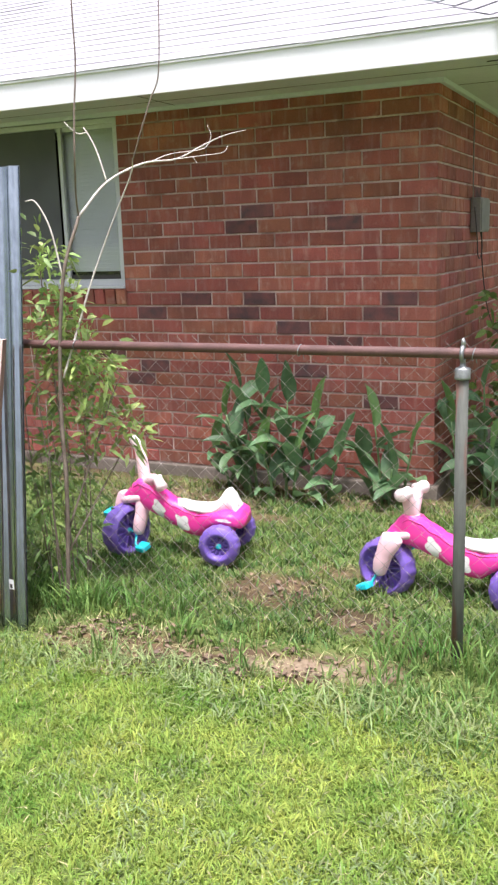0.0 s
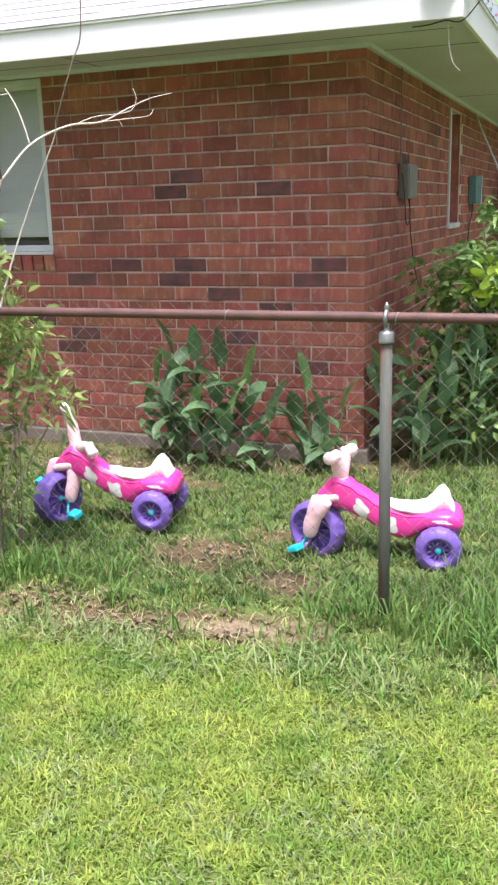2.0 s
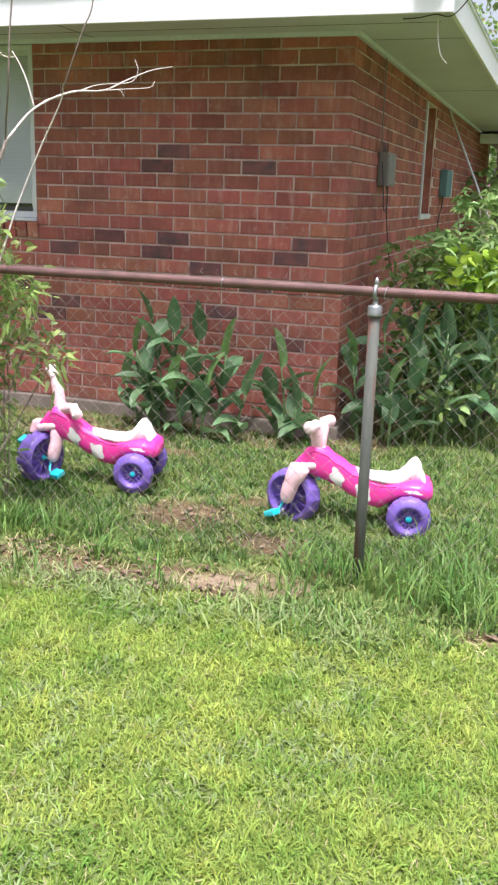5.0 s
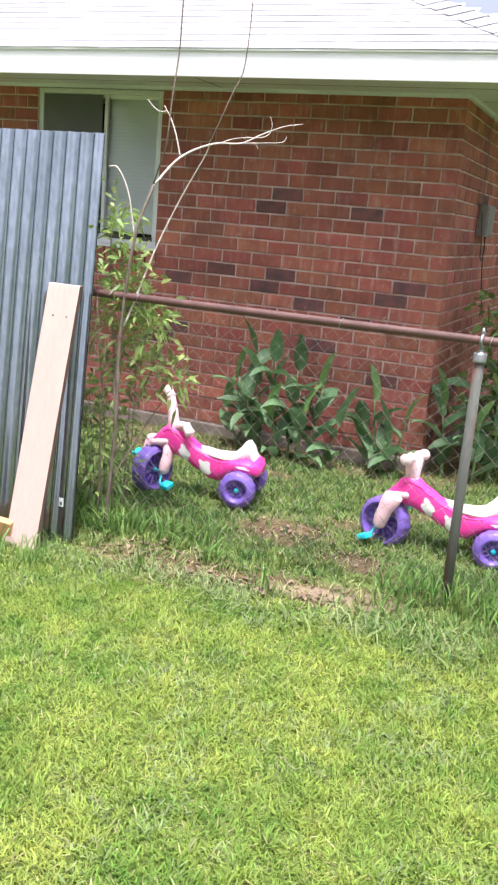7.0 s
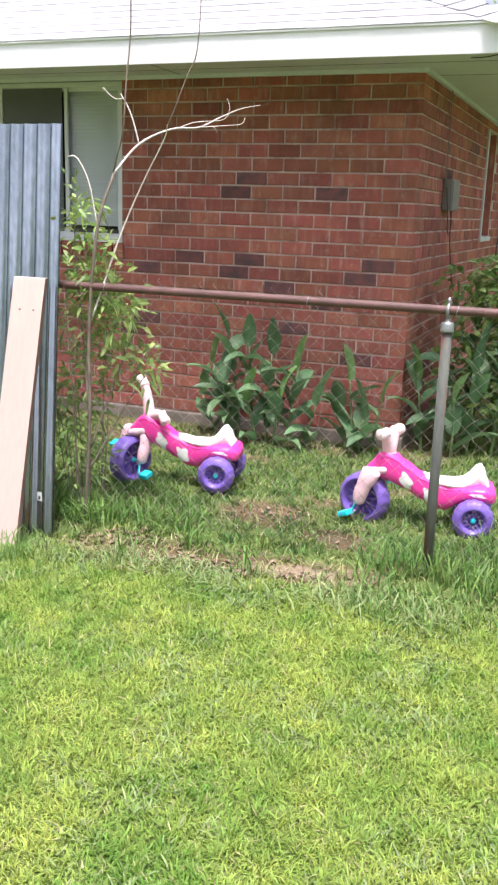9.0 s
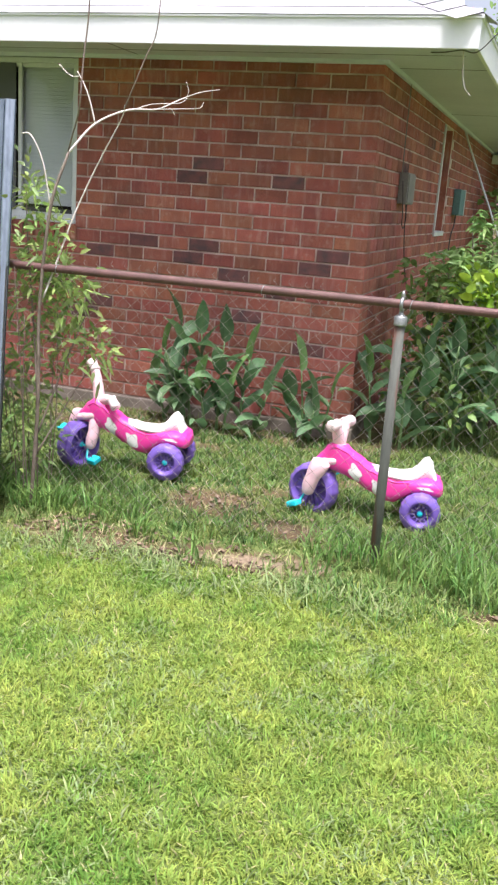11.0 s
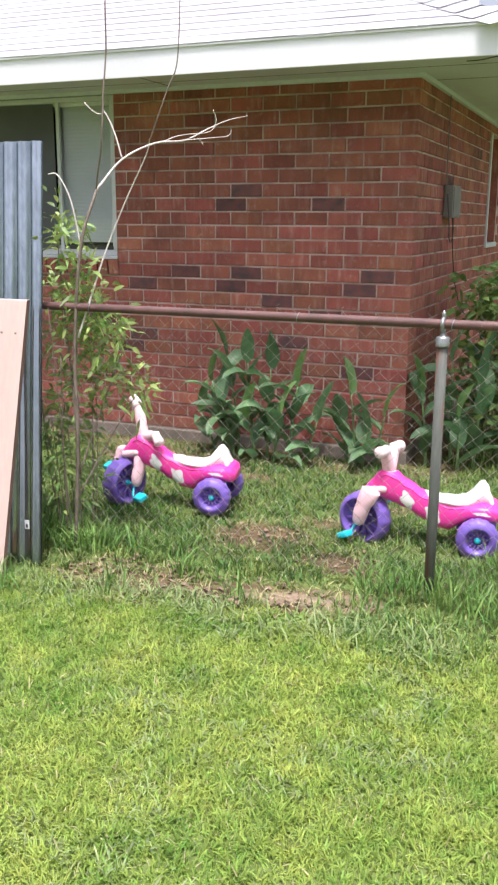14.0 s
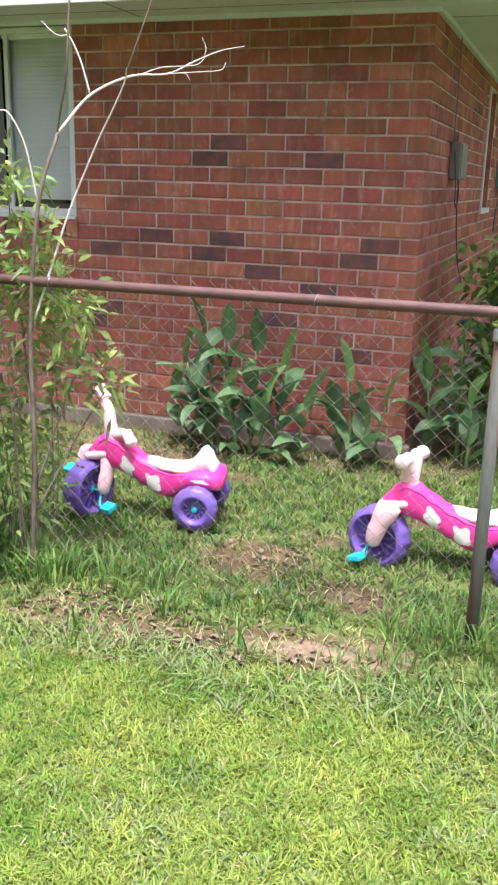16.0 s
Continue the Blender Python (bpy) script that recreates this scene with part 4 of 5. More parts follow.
# ---- plants ----
M_BARK = surface("grey_bark", (0.19, 0.15, 0.12), (0.11, 0.085, 0.065), 20, 0.85, bump=0.4, fine=120)
M_TWIG = surface("bleached_twig", (0.66, 0.60, 0.55), (0.50, 0.44, 0.40), 25, 0.7, bump=0.2, fine=140)
M_VINE = surface("dark_twig", (0.24, 0.18, 0.155), (0.17, 0.125, 0.11), 20, 0.8, bump=0.2)
M_LEAF = surface("shrub_leaf", (0.17, 0.27, 0.065), (0.36, 0.46, 0.15), 12, 0.5, bump=0, rnd="island", amount=0.45, hue=0.025, translucent=0.4)
M_CANNA = surface("broad_leaf", (0.085, 0.175, 0.078), (0.130, 0.225, 0.098), 18, 0.55, bump=0.12, fine=50, rnd="object", amount=0.35, hue=0.015, translucent=0.30)
M_CANNA_LIGHT = surface("young_broad_leaf", (0.15, 0.27, 0.08), (0.12, 0.23, 0.07), 18, 0.42, bump=0.1, fine=50, rnd="object", amount=0.2, translucent=0.35)
M_STALK = surface("green_stalk", (0.12, 0.20, 0.07), (0.09, 0.15, 0.05), 20, 0.5, bump=0.1)
M_BUSH = surface("bush_leaf", (0.14, 0.24, 0.062), (0.23, 0.33, 0.090), 5, 0.5, bump=0, rnd="island", amount=0.45, hue=0.02, translucent=0.35)
M_SHOOT = surface("shoot_leaf", (0.12, 0.22, 0.060), (0.25, 0.36, 0.12), 6, 0.45, bump=0, rnd="island", amount=0.4, hue=0.02, translucent=0.35)
M_LIME = surface("lime_leaf", (0.32, 0.45, 0.045), (0.24, 0.38, 0.04), 8, 0.5, bump=0, rnd="island", amount=0.25, hue=0.015, translucent=0.45)


def leaves(name, pos, direction, length, width, material, parent, label="", fold=0.25, droop=0.3):
    """Many pointed leaves, folded along the midrib and drooping at the tip, as one mesh."""
    n = len(pos)
    d = direction / np.linalg.norm(direction, axis=1)[:, None]
    r = rng.normal(size=(n, 3))
    s = np.cross(d, r)
    s /= np.linalg.norm(s, axis=1)[:, None]
    u = np.cross(s, d)
    u *= np.sign(u[:, 2:3] + 1e-6)
    L = length * rng.uniform(0.6, 1.3, n)
    W = width * rng.uniform(0.7, 1.25, n)
    cols = []
    for f, w in ((0.0, 0), (0.3, -0.5), (0.3, 0.5), (0.35, 0), (0.68, -0.4), (0.68, 0.4), (0.7, 0), (1.0, 0)):
        p = pos + d * (f * L)[:, None] + s * (w * W)[:, None] + u * (abs(w) * fold * W)[:, None]
        p[:, 2] -= droop * f * f * L
        cols.append(p)
    co = np.stack(cols, 1).reshape(-1, 3)
    o = np.arange(n)[:, None] * 8
    quads = np.concatenate([o + np.array([[3, 1, 4, 6]]), o + np.array([[2, 3, 6, 5]])])
    tris = np.concatenate([o + np.array([t]) for t in ((0, 1, 3), (0, 3, 2), (6, 4, 7), (5, 6, 7))])
    ob = fast_mesh(name, co, quads, tris, material)
    ob.parent = parent
    if label:
        ob["label"] = label
    ob["kind"] = "stuff"
    return ob


def clump(centres, per, spread, up=0.4):
    """Leaf places and ways round a few centres."""
    c = np.repeat(np.array(centres, float), per, axis=0)
    off = rng.normal(size=c.shape) * spread
    way = off / (np.linalg.norm(off, axis=1)[:, None] + 1e-6) + rng.normal(size=c.shape) * 0.5 + np.array([0, 0, up])
    return c + off, way


# half-dead shrub behind the fence
shrub = thing("shrub", "half-dead shrub with bleached bare twigs and narrow green leaves", "shrub", at=Matrix.Translation((0.037, 0.055, 0.030)))
tube_part("trunk", [(-0.985, -2.10, -0.02), (-0.964, -2.08, 0.49), (-0.973, -2.06, 0.88), (-0.938, -2.04, 1.295), (-0.905, -1.96, 1.52)], [0.0090, 0.0060], M_BARK, shrub, 8, n=6)
for nm, pts, r, mt in (("branch", [(-0.905, -1.96, 1.52), (-0.847, -1.85, 1.643), (-0.765, -1.72, 1.713), (-0.687, -1.6, 1.732), (-0.636, -1.48, 1.786), (-0.574, -1.4, 1.828), (-0.501, -1.35, 1.848)], [0.0053, 0.0015], M_TWIG),
                       ("branch", [(-0.961, -2.05, 0.93), (-0.918, -2.0, 1.108), (-0.876, -1.95, 1.282), (-0.784, -1.93, 1.487), (-0.679, -1.95, 1.652), (-0.647, -1.98, 1.707)], [0.0045, 0.0019], M_TWIG),
                       ("twig", [(-0.847, -1.85, 1.643), (-0.876, -1.85, 1.738), (-0.905, -1.85, 1.80), (-0.935, -1.85, 1.844)], [0.0036, 0.0022], M_TWIG),
                       ("twig", [(-0.925, -1.85, 1.825), (-0.95, -1.86, 1.822), (-0.98, -1.86, 1.838), (-1.013, -1.86, 1.868)], [0.0020, 0.0015], M_TWIG),
                       ("twig", [(-0.938, -2.04, 1.30), (-0.97, -2.05, 1.476), (-1.019, -2.06, 1.573), (-1.058, -2.07, 1.578)], [0.0036, 0.0022], M_TWIG),
                       ("twig", [(-0.687, -1.6, 1.732), (-0.60, -1.55, 1.742), (-0.533, -1.5, 1.753), (-0.521, -1.48, 1.779)], [0.0020, 0.0010], M_TWIG),
                       ("twig", [(-0.75, -1.70, 1.716), (-0.70, -1.62, 1.75), (-0.62, -1.52, 1.768), (-0.60, -1.48, 1.795)], [0.0020, 0.0012], M_TWIG),
                       ("twig", [(-0.61, -1.46, 1.80), (-0.606, -1.455, 1.83), (-0.622, -1.45, 1.865)], [0.0014, 0.0008], M_TWIG),
                       ("twig", [(-0.66, -1.53, 1.745), (-0.645, -1.53, 1.735), (-0.632, -1.53, 1.715)], [0.0016, 0.0012], M_TWIG),
                       ("twig", [(-0.90, -1.97, 1.525), (-0.79, -2.13, 1.58), (-0.673, -2.29, 1.659), (-0.654, -2.3, 1.819), (-0.636, -2.3, 1.973), (-0.622, -2.32, 2.10), (-0.612, -2.33, 2.28), (-0.60, -2.33, 2.6)], [0.0034, 0.0024], M_VINE),
                       ("twig", [(-0.647, -1.98, 1.70), (-0.595, -2.0, 1.791), (-0.552, -2.0, 1.888), (-0.517, -2.0, 1.958), (-0.493, -2.02, 2.085), (-0.487, -2.02, 2.275), (-0.476, -2.02, 2.60)], [0.0027, 0.0020], M_VINE),
                       ("twig", [(-0.968, -2.07, 0.45), (-1.05, -1.98, 0.80), (-1.10, -1.95, 1.15), (-1.11, -1.95, 1.38)], [0.0055, 0.002], M_BARK),
                       ("twig", [(-0.97, -2.07, 0.35), (-0.93, -1.95, 0.60), (-0.86, -1.90, 0.82), (-0.82, -1.88, 0.92)], [0.0045, 0.0018], M_BARK),
                       ("twig", [(-0.975, -2.08, 0.25), (-0.90, -1.90, 0.50), (-0.84, -1.86, 0.62), (-0.80, -1.86, 0.67)], [0.004, 0.0015], M_BARK)):
    tube_part(nm, pts, r, mt, shrub, 7, n=5, label="bleached bare twig" if mt is M_TWIG else "")
cs = [(-1.09, -1.95, 1.40), (-1.06, -1.96, 1.27), (-1.0, -1.97, 1.20), (-1.05, -1.95, 1.10), (-0.95, -1.95, 1.02), (-0.88, -1.93, 0.98), (-1.08, -1.93, 0.98), (-1.0, -1.95, 0.92), (-0.90, -1.9, 0.86),
      (-1.08, -1.9, 0.83), (-0.98, -1.92, 0.78), (-0.88, -1.9, 0.74), (-1.12, -1.9, 0.70), (-1.02, -1.92, 0.64), (-1.1, -1.9, 0.52), (-0.83, -1.86, 0.72), (-1.2, -1.88, 0.9), (-1.22, -1.88, 1.1), (-1.18, -1.88, 0.62)]
p, w = clump(cs + [(-1.08, -1.95, 1.34), (-1.03, -1.96, 1.16), (-0.97, -1.96, 1.10), (-0.92, -1.95, 1.05), (-1.02, -1.95, 1.02), (-0.86, -1.93, 0.95), (-0.95, -1.93, 0.90), (-0.79, -1.86, 0.70)], 38, 0.043)
leaves("foliage", p, w, 0.064, 0.017, M_LEAF, shrub, "narrow pale green leaves", 0.2, 0.35)
for k in range(11):
    q = k * 2.4
    foot = (-1.05 + 0.07 * math.cos(q), -1.98 + 0.08 * math.sin(q), -0.02)
    head = (-1.10 + 0.13 * math.cos(q), -1.95 + 0.12 * math.sin(q), 0.55 + 0.05 * (k * 5 % 11))
    tube_part("twig", [foot, tuple((a + b) / 2 + 0.015 * math.sin(k + i) for i, (a, b) in enumerate(zip(foot, head))), head], [0.0034, 0.0014], M_BARK, shrub, 6, n=4)
p, w = clump([(-1.12 + 0.09 * math.cos(k * 2.4), -1.95 + 0.09 * math.sin(k * 2.4), 0.16 + 0.026 * k) for k in range(16)], 20, 0.06)
leaves("low_foliage", p, w, 0.060, 0.015, M_BUSH, shrub, "darker leaves low in the shrub", 0.2, 0.4)


def broad_leaf(L, W, bend, wave, seed):
    """One broad pointed leaf along +x, rising at first and bending down."""
    bm = bmesh.new()
    rows = []
    n = 10
    ang, x, z = 0.0, 0.0, 0.0
    for i in range(n + 1):
        u = i / n
        w = W * (math.sin(math.pi * min(1, u ** 0.8)) ** 0.75) * (1 - 0.25 * u)
        row = []
        for v in (-1, -0.55, 0, 0.55, 1):
            lift = 0.22 * abs(v) * w + wave * W * math.sin(u * 9 + v * 2 + seed) * abs(v)
            row.append(bm.verts.new((x - math.sin(ang) * lift, v * w / 2, z + math.cos(ang) * lift)))
        rows.append(row)
        ang = -bend * u * u * 1.6
        x += L / n * math.cos(ang)
        z += L / n * math.sin(ang)
    for a, b in zip(rows, rows[1:]):
        for k in range(4):
            bm.faces.new((a[k], b[k], b[k + 1], a[k + 1]))
    bmesh.ops.remove_doubles(bm, verts=bm.verts, dist=0.0004)
    return bm


random.seed(11)


def canna(base, stems, label, lush=1.0):
    """A clump of broad-leaved stalks; each leaf is a part."""
    t = thing("broad_leaved_plant", label, "plant", "broad-leaved plants by the brick wall")
    for k, (dx, dy, h, lean_x, lean_y) in enumerate(stems):
        b = Vector((base[0] + dx, base[1] + dy, -0.01))
        top = b + Vector((lean_x, lean_y, h))
        line = smooth_line([b, b.lerp(top, 0.5) + Vector((lean_x * -0.15, 0, 0)), top], 5)
        tube_part("stalk", line, [0.011 - 0.007 * i / (len(line) - 1) for i in range(len(line))], M_STALK, t, 7)
        count = max(4, int(h / 0.075 * lush))
        turn = random.uniform(0, 6.3)
        for i in range(count):
            f = 0.22 + 0.76 * i / (count - 1)
            p = b.lerp(top, f)
            last = i == count - 1
            L, W = (random.uniform(0.22, 0.33) * (1.1 - 0.25 * f), random.uniform(0.078, 0.115))
            tilt = random.uniform(70, 86) if last else random.uniform(15, 74)
            az = turn + i * 2.4 + random.uniform(-0.4, 0.4)
            if p.y + math.sin(az) * L * math.cos(radians(tilt)) > -0.06 and p.x < 0.05:
                az = -abs(math.sin(az)) - 0.4 if math.cos(az) > 0 else math.pi + abs(math.sin(az)) + 0.3
            bm = broad_leaf(L, W, random.uniform(0.1, 0.5) if last else random.uniform(0.3, 1.1), 0.05, i + k)
            bmesh.ops.transform(bm, matrix=Matrix.Translation(p) @ Matrix.Rotation(az, 4, "Z") @ Matrix.Rotation(-radians(tilt), 4, "Y") @ Matrix.Rotation(random.uniform(-0.5, 0.5), 4, "X"), verts=bm.verts)
            part("leaf", bm, M_CANNA_LIGHT if last and random.random() < 0.35 else M_CANNA, t, smooth=True)


canna((-0.80, -0.28, 0), [(-0.14, 0.02, 0.66, -0.10, 0.02), (-0.07, 0.06, 0.62, -0.05, 0.02), (0.04, 0.0, 0.60, 0.02, 0.0), (0.16, 0.05, 0.50, 0.05, 0), (-0.22, 0.04, 0.50, -0.12, 0.0), (0.27, 0.04, 0.30, 0.07, -0.01),
                          (0.0, -0.06, 0.32, -0.04, -0.05), (-0.14, -0.05, 0.40, -0.08, -0.04), (0.10, -0.04, 0.34, 0.05, -0.04), (-0.30, 0.02, 0.30, -0.10, 0.0)],
      "clump of broad green leaves on upright stalks by the brick wall", 1.05)
canna((-0.20, -0.14, 0), [(-0.05, 0.0, 0.46, -0.04, 0.0), (0.06, 0.02, 0.34, 0.05, 0.0), (0.0, -0.03, 0.24, 0.02, -0.02), (-0.10, 0.02, 0.26, -0.06, 0.0)], "small broad-leaved plant at the house corner", 0.8)
canna((0.28, 0.05, 0), [(-0.14, -0.05, 0.48, -0.05, 0), (-0.02, 0.05, 0.66, -0.02, 0), (0.12, 0.0, 0.58, 0.04, 0), (0.26, 0.05, 0.68, 0.05, 0), (0.05, -0.1, 0.36, 0, -0.03)], "tall broad-leaved plants beside the side wall", 1.0)
canna((0.72, 0.15, 0), [(-0.10, 0.0, 0.60, -0.03, 0), (0.06, 0.06, 0.72, 0.02, 0), (0.2, -0.05, 0.5, 0.05, 0), (0.34, 0.05, 0.6, 0.05, 0)], "tall broad-leaved plants beside the side wall", 1.0)
canna((0.48, 0.6, 0), [(-0.15, 0.0, 0.80, 0.0, 0), (0.06, 0.06, 0.9, 0.02, 0), (0.25, -0.05, 0.8, 0.05, 0)], "tall broad-leaved plants beside the side wall", 1.0)

# leafy bush beside the house
bush = thing("bush", "leafy green bush with lime-green young shoots beside the house", "bush")
bx, by = 0.74, 0.95
for k in range(11):
    a = k * 2.4
    top = (bx + 0.48 * math.cos(a), by + 0.42 * math.sin(a), 1.0 + 0.14 * (k % 4))
    tube_part("stem", [(bx + 0.06 * math.cos(a), by + 0.06 * math.sin(a), -0.02), (bx + 0.25 * math.cos(a), by + 0.25 * math.sin(a), 0.55), top], [0.012, 0.003], M_BARK, bush, 6, n=5)
def whorls(spots, per, spread):
    """Leaf rosettes at shoot tips: leaves that stand out all round each tip and lift a little."""
    pos, way = [], []
    for sx, sy, sz in spots:
        for k in range(per):
            q, lift = k * 2.4, random.uniform(-0.25, 0.75)
            pos.append((sx + random.gauss(0, 0.008), sy + random.gauss(0, 0.008), sz - spread * k / per))
            way.append((math.cos(q), math.sin(q), lift))
    return np.array(pos), np.array(way)


cs = [(bx - 0.12 + random.gauss(0, 0.25), by - 0.25 + random.gauss(0, 0.22), random.uniform(0.20, 1.10)) for _ in range(150)]
cs = [c for c in cs if c[0] > 0.12]
p, w = clump(cs, 16, 0.055)
leaves("foliage", p, w, 0.070, 0.036, M_BUSH, bush, "dark green leaves")
tips = [(0.30 + 0.55 * random.random(), 0.40 + random.gauss(0, 0.15), 0.95 + 0.28 * random.random()) for _ in range(34)] + [(0.55 + 0.35 * random.random(), 0.55 + random.gauss(0, 0.15), 1.15 + 0.30 * random.random()) for _ in range(26)]
p, w = whorls(tips, 9, 0.09)
leaves("shoot_leaf", p, w, 0.090, 0.027, M_SHOOT, bush, "long green leaves in whorls at the shoot tips", 0.45, 0.5)
cs = [(0.70 + random.gauss(0, 0.06), 0.28 + random.gauss(0, 0.08), random.uniform(0.90, 1.12)) for _ in range(12)] + [(0.93 + random.gauss(0, 0.08), 0.25 + random.gauss(0, 0.10), random.uniform(0.95, 1.22)) for _ in range(10)]
p, w = clump(cs, 10, 0.05)
leaves("young_shoot", p, w, 0.082, 0.064, M_LIME, bush, "lime-green young leaves")
for nm, pts in (("stem", [(0.80, 0.72, 0.6), (0.74, 0.45, 0.85), (0.70, 0.28, 1.05)]), ("stem", [(0.80, 0.7, 0.6), (0.70, 0.55, 1.0), (0.66, 0.52, 1.35)]), ("stem", [(0.70, 0.7, 0.5), (0.50, 0.5, 0.85), (0.42, 0.42, 1.10)])):
    tube_part(nm, pts, [0.006, 0.002], M_BARK, bush, 6, n=4)

# dry vine hanging from the eave corner
vine = thing("dry_vine", "thin bleached vine hanging from the eave corner", "vine")
tube_part("tendril", [(0.475, -0.45, EAVE - 0.0), (0.482, -0.45, 2.14), (0.488, -0.45, 2.08), (0.505, -0.45, 2.02), (0.535, -0.45, 1.985)], [0.0042, 0.0028], M_TWIG, vine, 6, n=5)

# carport at the far end of the side wall, and the hedge that closes the yard
carport = thing("carport", "low carport with a white beam against the far side wall", "carport")
box_part("beam", (0.02, 7.05, 2.06), (3.6, 7.13, 2.17), M_PAINT, carport, 0.006)
box_part("roof_sheet", (0.02, 7.14, 2.13), (3.6, 10.2, 2.17), M_BOXGREY, carport, 0.004)
for cx in (1.75, 3.5):
    box_part("post", (cx - 0.045, 7.05, -0.02), (cx + 0.045, 7.13, 2.058), M_PAINT, carport, 0.006)
box_part("back_panel", (0.02, 10.1, -0.02), (3.6, 10.16, 2.128), M_BOARD_EDGE, carport, 0.004)
hedge = thing("hedge", "dense dark green hedge closing the yard beside the carport", "hedge")
tube_part("stem", [(1.6, 6.0, -0.02), (1.6, 6.0, 0.7), (1.65, 6.05, 1.25)], [0.03, 0.012], M_BARK, hedge, 7, n=4)
p, w = clump([(random.uniform(0.25, 3.4), 6.0 + random.gauss(0, 0.35), random.uniform(0.05, 1.45 + 0.35 * random.random())) for _ in range(330)], 13, 0.11)
leaves("foliage", p, w, 0.13, 0.06, M_BUSH, hedge, "dark green leaves")

# yard trees far behind the house
def tree(x, y, h, label, seed, group="trees behind the house", bloom=False):
    rnd = random.Random(seed)
    t = thing("tree", label, "tree", group)
    tube_part("trunk", [(x, y, -0.1), (x + 0.1, y, h * 0.3), (x - 0.1, y + 0.1, h * 0.62)], [0.22, 0.10], M_BARK, t, 10, n=5)
    cs = []
    for k in range(13):
        a, r, z = k * 2.4, rnd.uniform(1.0, 2.6), h * rnd.uniform(0.32 if bloom else 0.5, 1.0)
        end = (x + r * math.cos(a), y + r * math.sin(a), z)
        tube_part("limb", [(x, y, h * rnd.uniform(0.28, 0.55)), (x + 0.5 * r * math.cos(a), y + 0.5 * r * math.sin(a), z * 0.85), end], [0.07, 0.02], M_BARK, t, 7, n=4)
        cs += [(end[0] + rnd.gauss(0, 0.55), end[1] + rnd.gauss(0, 0.55), end[2] + rnd.gauss(0, 0.4)) for _ in range(14)]
    p, w = clump(cs, 26, 0.24)
    leaves("crown", p, w, 0.17 if not bloom else 0.11, 0.09 if not bloom else 0.055, M_BUSH, t, "green leaves with gaps")
    if bloom:
        p, w = clump([c for c in cs if rnd.random() < 0.35], 12, 0.10)
        leaves("blossom", p, w, 0.06, 0.05, M_BLOSSOM, t, "pink blossom")


M_BLOSSOM = surface("blossom", (0.80, 0.38, 0.44), (0.72, 0.28, 0.36), 8, 0.6, bump=0, rnd="island", amount=0.25, translucent=0.4)
tree(1.9, 12.5, 5.2, "tree with small leaves and pink blossom behind the house", 1, bloom=True)
tree(6.0, 17.0, 6.2, "broad green tree behind the house", 2)
tree(0.2, 15.5, 4.2, "broad green tree behind the house", 3)
# out-of-view trees added to darken reflections in the metal sheet and panes
tree(-6.5, -17.0, 6.5, "unseen broad green tree added across the front lawn for reflections", 4, "trees across the lawn")
tree(-1.5, -19.0, 7.0, "unseen broad green tree added across the front lawn for reflections", 5, "trees across the lawn")
tree(3.5, -18.0, 6.0, "unseen broad green tree added across the front lawn for reflections", 6, "trees across the lawn")
tree(-11.5, -16.0, 7.0, "unseen broad green tree added across the front lawn for reflections", 7, "trees across the lawn")
# ---- bricks ----
random.seed(4)


def brick_mesh(name, length, material, along="x", seed=0, h=BRICK_H, depth=BRICK_D):
    """A brick with worn edges: the front frame is chamfered and a little uneven. Runs to -x (or +y) from its origin, face outward."""
    rnd = random.Random(seed)
    j = lambda a: rnd.uniform(-a, a)
    c = 0.0035
    prof = []
    for d, inset in ((depth, 0.0), (c, 0.0), (0.0, c)):
        for u, v in ((0, 0), (1, 0), (1, 1), (0, 1)):
            uu = inset + u * (length - 2 * inset) + j(0.0012)
            vv = inset + v * (h - 2 * inset) + j(0.0012)
            prof.append((uu, d + (j(0.0012) if d == 0 else 0), vv))
    if along == "x":
        vs = [(-u, d, v) for u, d, v in prof]
        flip = True
    else:
        vs = [(-d, u, v) for u, d, v in prof]
        flip = True
    fs = []
    for r in (0, 4):
        for k in range(4):
            fs.append((r + k, r + (k + 1) % 4, r + 4 + (k + 1) % 4, r + 4 + k))
    fs += [(8, 9, 10, 11), (3, 2, 1, 0)]
    me = bpy.data.meshes.new(name)
    me.from_pydata(vs, [], fs)
    bm = bmesh.new()
    bm.from_mesh(me)
    bmesh.ops.recalc_face_normals(bm, faces=bm.faces)
    bm.to_mesh(me)
    bm.free()
    me.materials.append(material)
    return me


variants = {}


def brick(parent, x, y, z, length, along, dark=False):
    key = (round(length, 3), along, random.randrange(5), dark)
    if key not in variants:
        variants[key] = brick_mesh("brick", length, M_BRICK_DARK if dark else M_BRICK, along, len(variants))
    b = new("brick", variants[key])
    b.parent = parent
    b.location = (x, y, z)
    b.rotation_euler = (random.uniform(-0.008, 0.008), random.uniform(-0.003, 0.003), random.uniform(-0.006, 0.006))
    return b


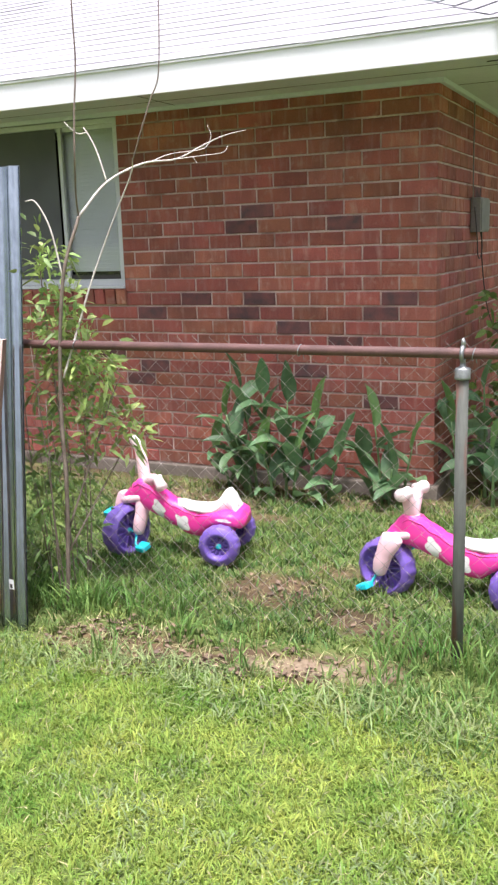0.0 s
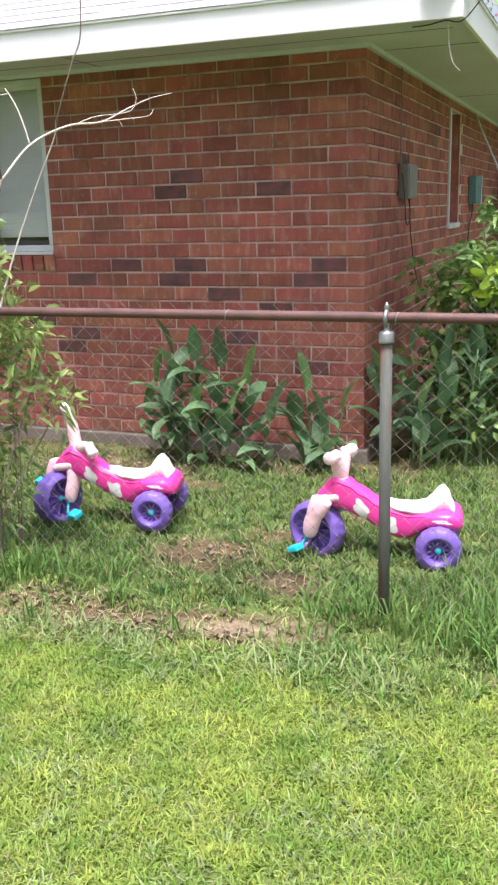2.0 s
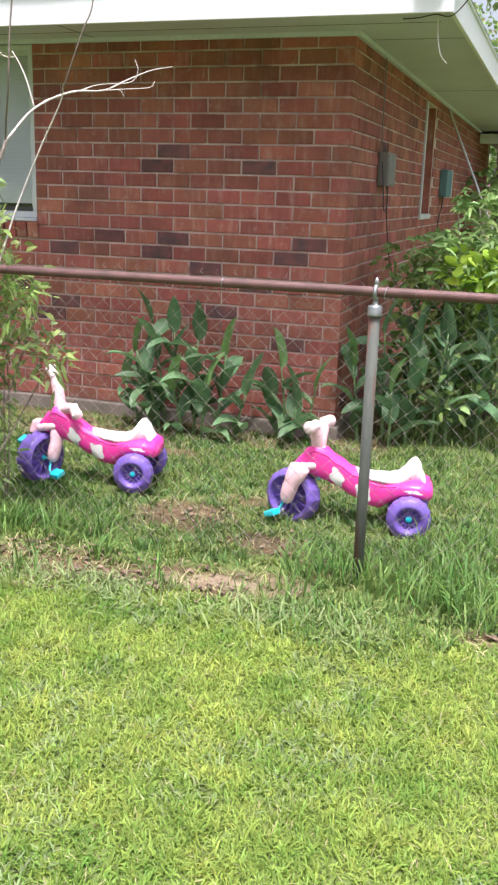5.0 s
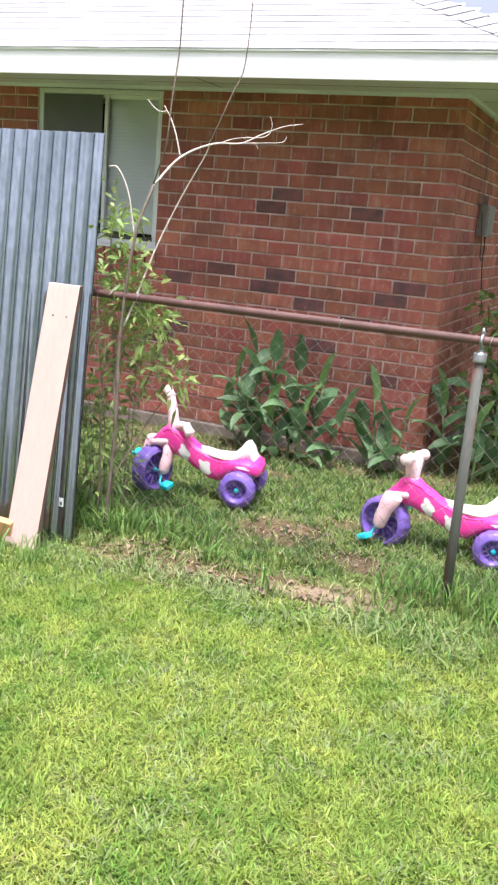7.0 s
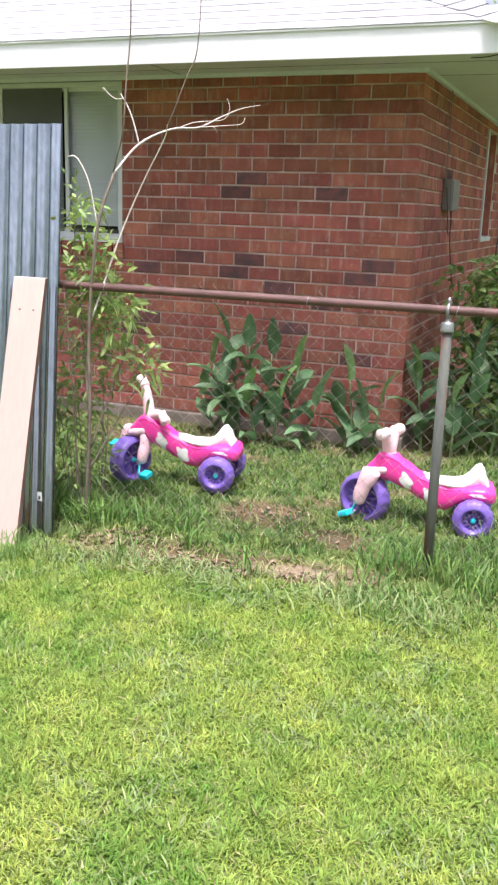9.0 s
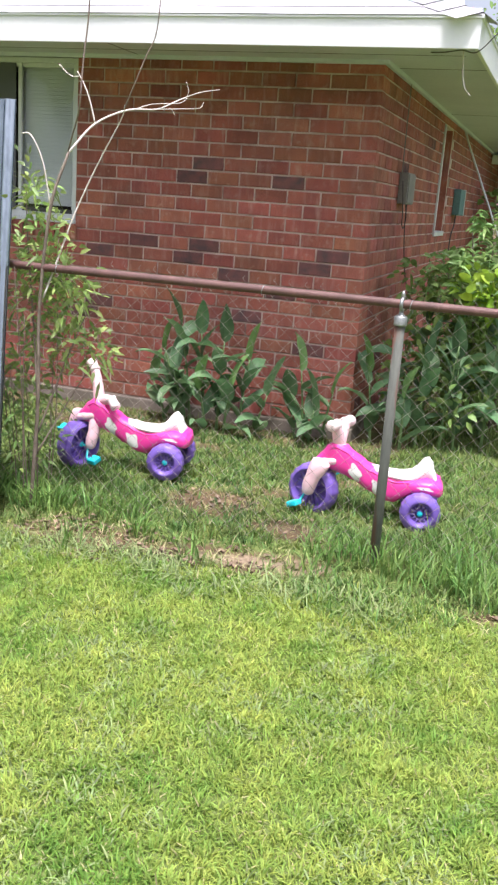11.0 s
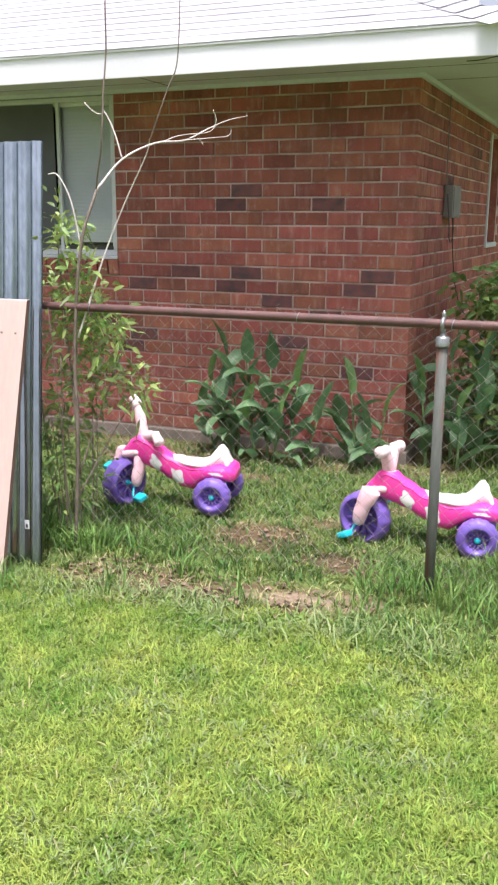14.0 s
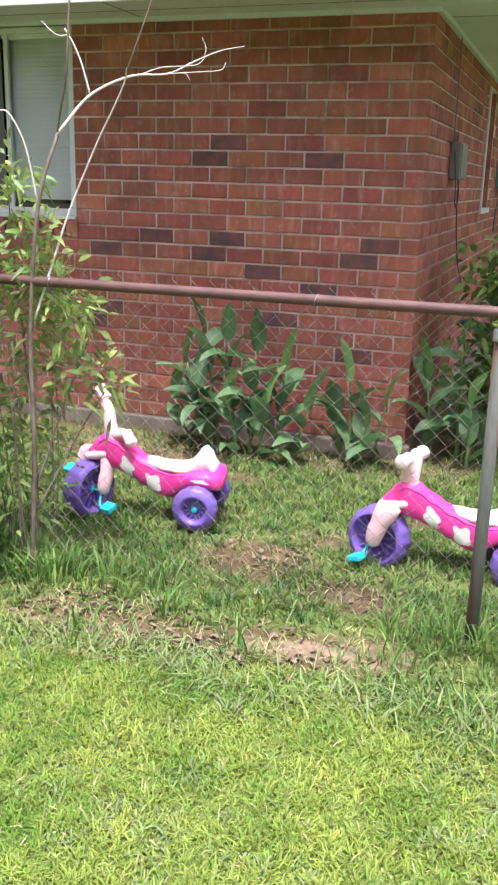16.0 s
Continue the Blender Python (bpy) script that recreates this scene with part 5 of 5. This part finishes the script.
DARK = {(12, 3.5), (13, 2.0), (4, 4.5), (15, 3.0), (17, 1.0), (10, 0.5), (10, 4.5), (10, 6.5), (11, 1.0), (11, 5.0), (11, 8.0), (5, 2.0), (5, 5.0), (14, 9.5), (15, 8.0), (16, 8.5)}
rest = []                                   # bricks past the parts: (axis, x, y, z, length)
made = {"f": 0, "s": 0}
HEAD = 0.1025
for row in range(-3, 23):
    z = line_z(row + 1) + JOINT / 2
    height = min(BRICK_H, EAVE - z)
    odd = row % 2 != 0
    # front wall, from the corner to the west
    k = 0
    u = 0.0 if odd else HEAD
    while u < 6.0:
        x1, x0 = -u, -(u + BRICK_L)
        if z + BRICK_H > WIN_Z0 - 0.105 and x1 > WIN_X0 and x0 < WIN_X1:
            if x1 > WIN_X1 + 0.03:
                cut = x1 - WIN_X1 - 0.004
                brick(wall_front, x1, 0, z, cut, "x")
                made["f"] += 1
            if x0 < WIN_X0 - 0.05:
                rest.append(("x", min(x1, WIN_X0 - 0.004), 0, z, min(x1, WIN_X0 - 0.004) - x0))
        elif made["f"] < 300 and x0 > -2.72:
            brick(wall_front, x1, 0, z, BRICK_L, "x", (row, k + (0 if odd else 0.5)) in DARK or random.random() < 0.012)
            made["f"] += 1
        else:
            rest.append(("x", x1, 0, z, BRICK_L))
        u += LENGTH
        k += 1
    # side wall, from the corner to the north
    u = HEAD if odd else 0.0
    while u < 8.6:
        y0, y1 = u, u + BRICK_L
        if SIDE_Z0 + 0.035 < z + BRICK_H and z < SIDE_Z1 - 0.03 and y1 > SIDE_Y0 and y0 < SIDE_Y1:
            if y0 < SIDE_Y0 - 0.04:
                rest.append(("y", 0, y0, z, SIDE_Y0 - 0.004 - y0))
        elif made["s"] < 300 and y1 < 2.35:
            brick(wall_side, 0, y0, z, BRICK_L, "y", random.random() < 0.02)
            made["s"] += 1
        else:
            rest.append(("y", 0, y0, z, BRICK_L))
        u += LENGTH
for ax, wall in (("x", wall_front), ("y", wall_side)):
    vs, fs = [], []
    for a, x, y, z, length in rest:
        if a != ax or length < 0.02:
            continue
        me = variants.get(("rest", a, round(length, 2))) or brick_mesh("brick_rest", length, M_BRICK_REST, a, 3)
        variants[("rest", a, round(length, 2))] = me
        o = len(vs)
        vs += [(v.co.x + x, v.co.y + y, v.co.z + z) for v in me.vertices]
        fs += [tuple(i + o for i in p.vertices) for p in me.polygons]
    r = mesh_object("brickwork", vs, fs, M_BRICK_REST, wall)
    r["kind"] = "stuff"

# bricks on edge below the window
sill_me = brick_mesh("sill_brick", 0.068, M_BRICK, "x", 77, 0.092, 0.10)
x = WIN_X1 + 0.012
while x > WIN_X0 - 0.05:
    b = new("sill_brick", sill_me)
    b.parent, b.location = wall_front, (x, -0.014, WIN_Z0 - 0.117)
    b.rotation_euler = (radians(6), 0, random.uniform(-0.006, 0.006))
    x -= 0.0785

# ---- shingles ----
EXPO = 0.127
cosP, sinP = math.cos(PITCH), math.sin(PITCH)


def shingle_mesh(width, seed):
    rnd = random.Random(seed)
    t = 0.006
    vs = [(0, 0, t), (width, 0, t), (width, EXPO + 0.02, 0.001), (0, EXPO + 0.02, 0.001), (0, 0, 0), (width, 0, 0)]
    vs = [(a + rnd.uniform(-0.001, 0.001), b + rnd.uniform(-0.002, 0.002), c) for a, b, c in vs]
    me = bpy.data.meshes.new("shingle")
    me.from_pydata(vs, [], [(0, 1, 2, 3), (4, 5, 1, 0), (4, 0, 3), (5, 2, 1)])
    me.materials.append(M_SHINGLE)
    return me


tab = [shingle_mesh(0.302, k) for k in range(5)]
count = 0
vs, fs = [], []
for row in range(36):
    d = row * EXPO - 0.012
    inset = max(0.0, d * cosP)
    y, z = -OVER + d * cosP, Z0 + d * sinP + 0.003
    x = -6.0 + (0.1525 if row % 2 else 0.0) + 0.02 * (row % 3)
    while x < OVER - inset - 0.05:
        w = min(0.302, OVER - inset + 0.0 - x)
        if count < 300 and x > -3.3 and row < 22 and w > 0.3:
            s = new("shingle", random.choice(tab))
            s.parent = roof
            s.location, s.rotation_euler = (x, y, z), (PITCH, 0, 0)
            count += 1
        else:
            o = len(vs)
            vs += [(x, y - 0.006 * sinP, z + 0.006 * cosP), (x + w, y - 0.006 * sinP, z + 0.006 * cosP), (x + w - min(w, 0.02) * (w < 0.3), y + EXPO * cosP, z + EXPO * sinP), (x, y + EXPO * cosP, z + EXPO * sinP), (x, y, z), (x + w, y, z)]
            fs += [(o, o + 1, o + 2, o + 3), (o + 4, o + 5, o + 1, o)]
        x += 0.305
    # east slope
    y = -OVER + inset
    while y < 9 + OVER - inset:
        xs = OVER - d * cosP
        o = len(vs)
        vs += [(xs + 0.006 * sinP, y, z + 0.006 * cosP), (xs + 0.006 * sinP, y + 0.302, z + 0.006 * cosP), (xs - EXPO * cosP, y + 0.302, z + EXPO * sinP), (xs - EXPO * cosP, y + (0.1 if y < -OVER + inset + 0.01 else 0), z + EXPO * sinP), (xs, y, z), (xs, y + 0.302, z)]
        fs += [(o, o + 1, o + 2, o + 3), (o + 4, o + 5, o + 1, o)]
        y += 0.305
r = mesh_object("shingle_rest", vs, fs, M_SHINGLE_REST, roof)
r["kind"] = "stuff"
# hip caps
cap_bm = bmesh.new()
hw, hl = 0.14, 0.20
for a, b in (((-hw, -0.049), (0, 0.0)), ((0, 0.0), (hw, -0.049))):
    q = [cap_bm.verts.new(v) for v in ((a[0], 0, a[1] + 0.006), (b[0], 0, b[1] + 0.006), (b[0], hl, b[1] - 0.002), (a[0], hl, a[1] - 0.002))]
    cap_bm.faces.new(q)
cap = part("hip_cap", cap_bm, M_SHINGLE, roof)
hip_dir = Vector((-cosP, cosP, sinP)).normalized()
hq = Matrix.LocRotScale(None, hip_dir.to_track_quat("Y", "Z"), None)
for k in range(24):
    c = cap if k == 0 else new("hip_cap", cap.data)
    c.parent = roof
    c.matrix_basis = Matrix.Translation(Vector((OVER, -OVER, Z0 + 0.012)) + hip_dir * (0.15 * k)) @ hq
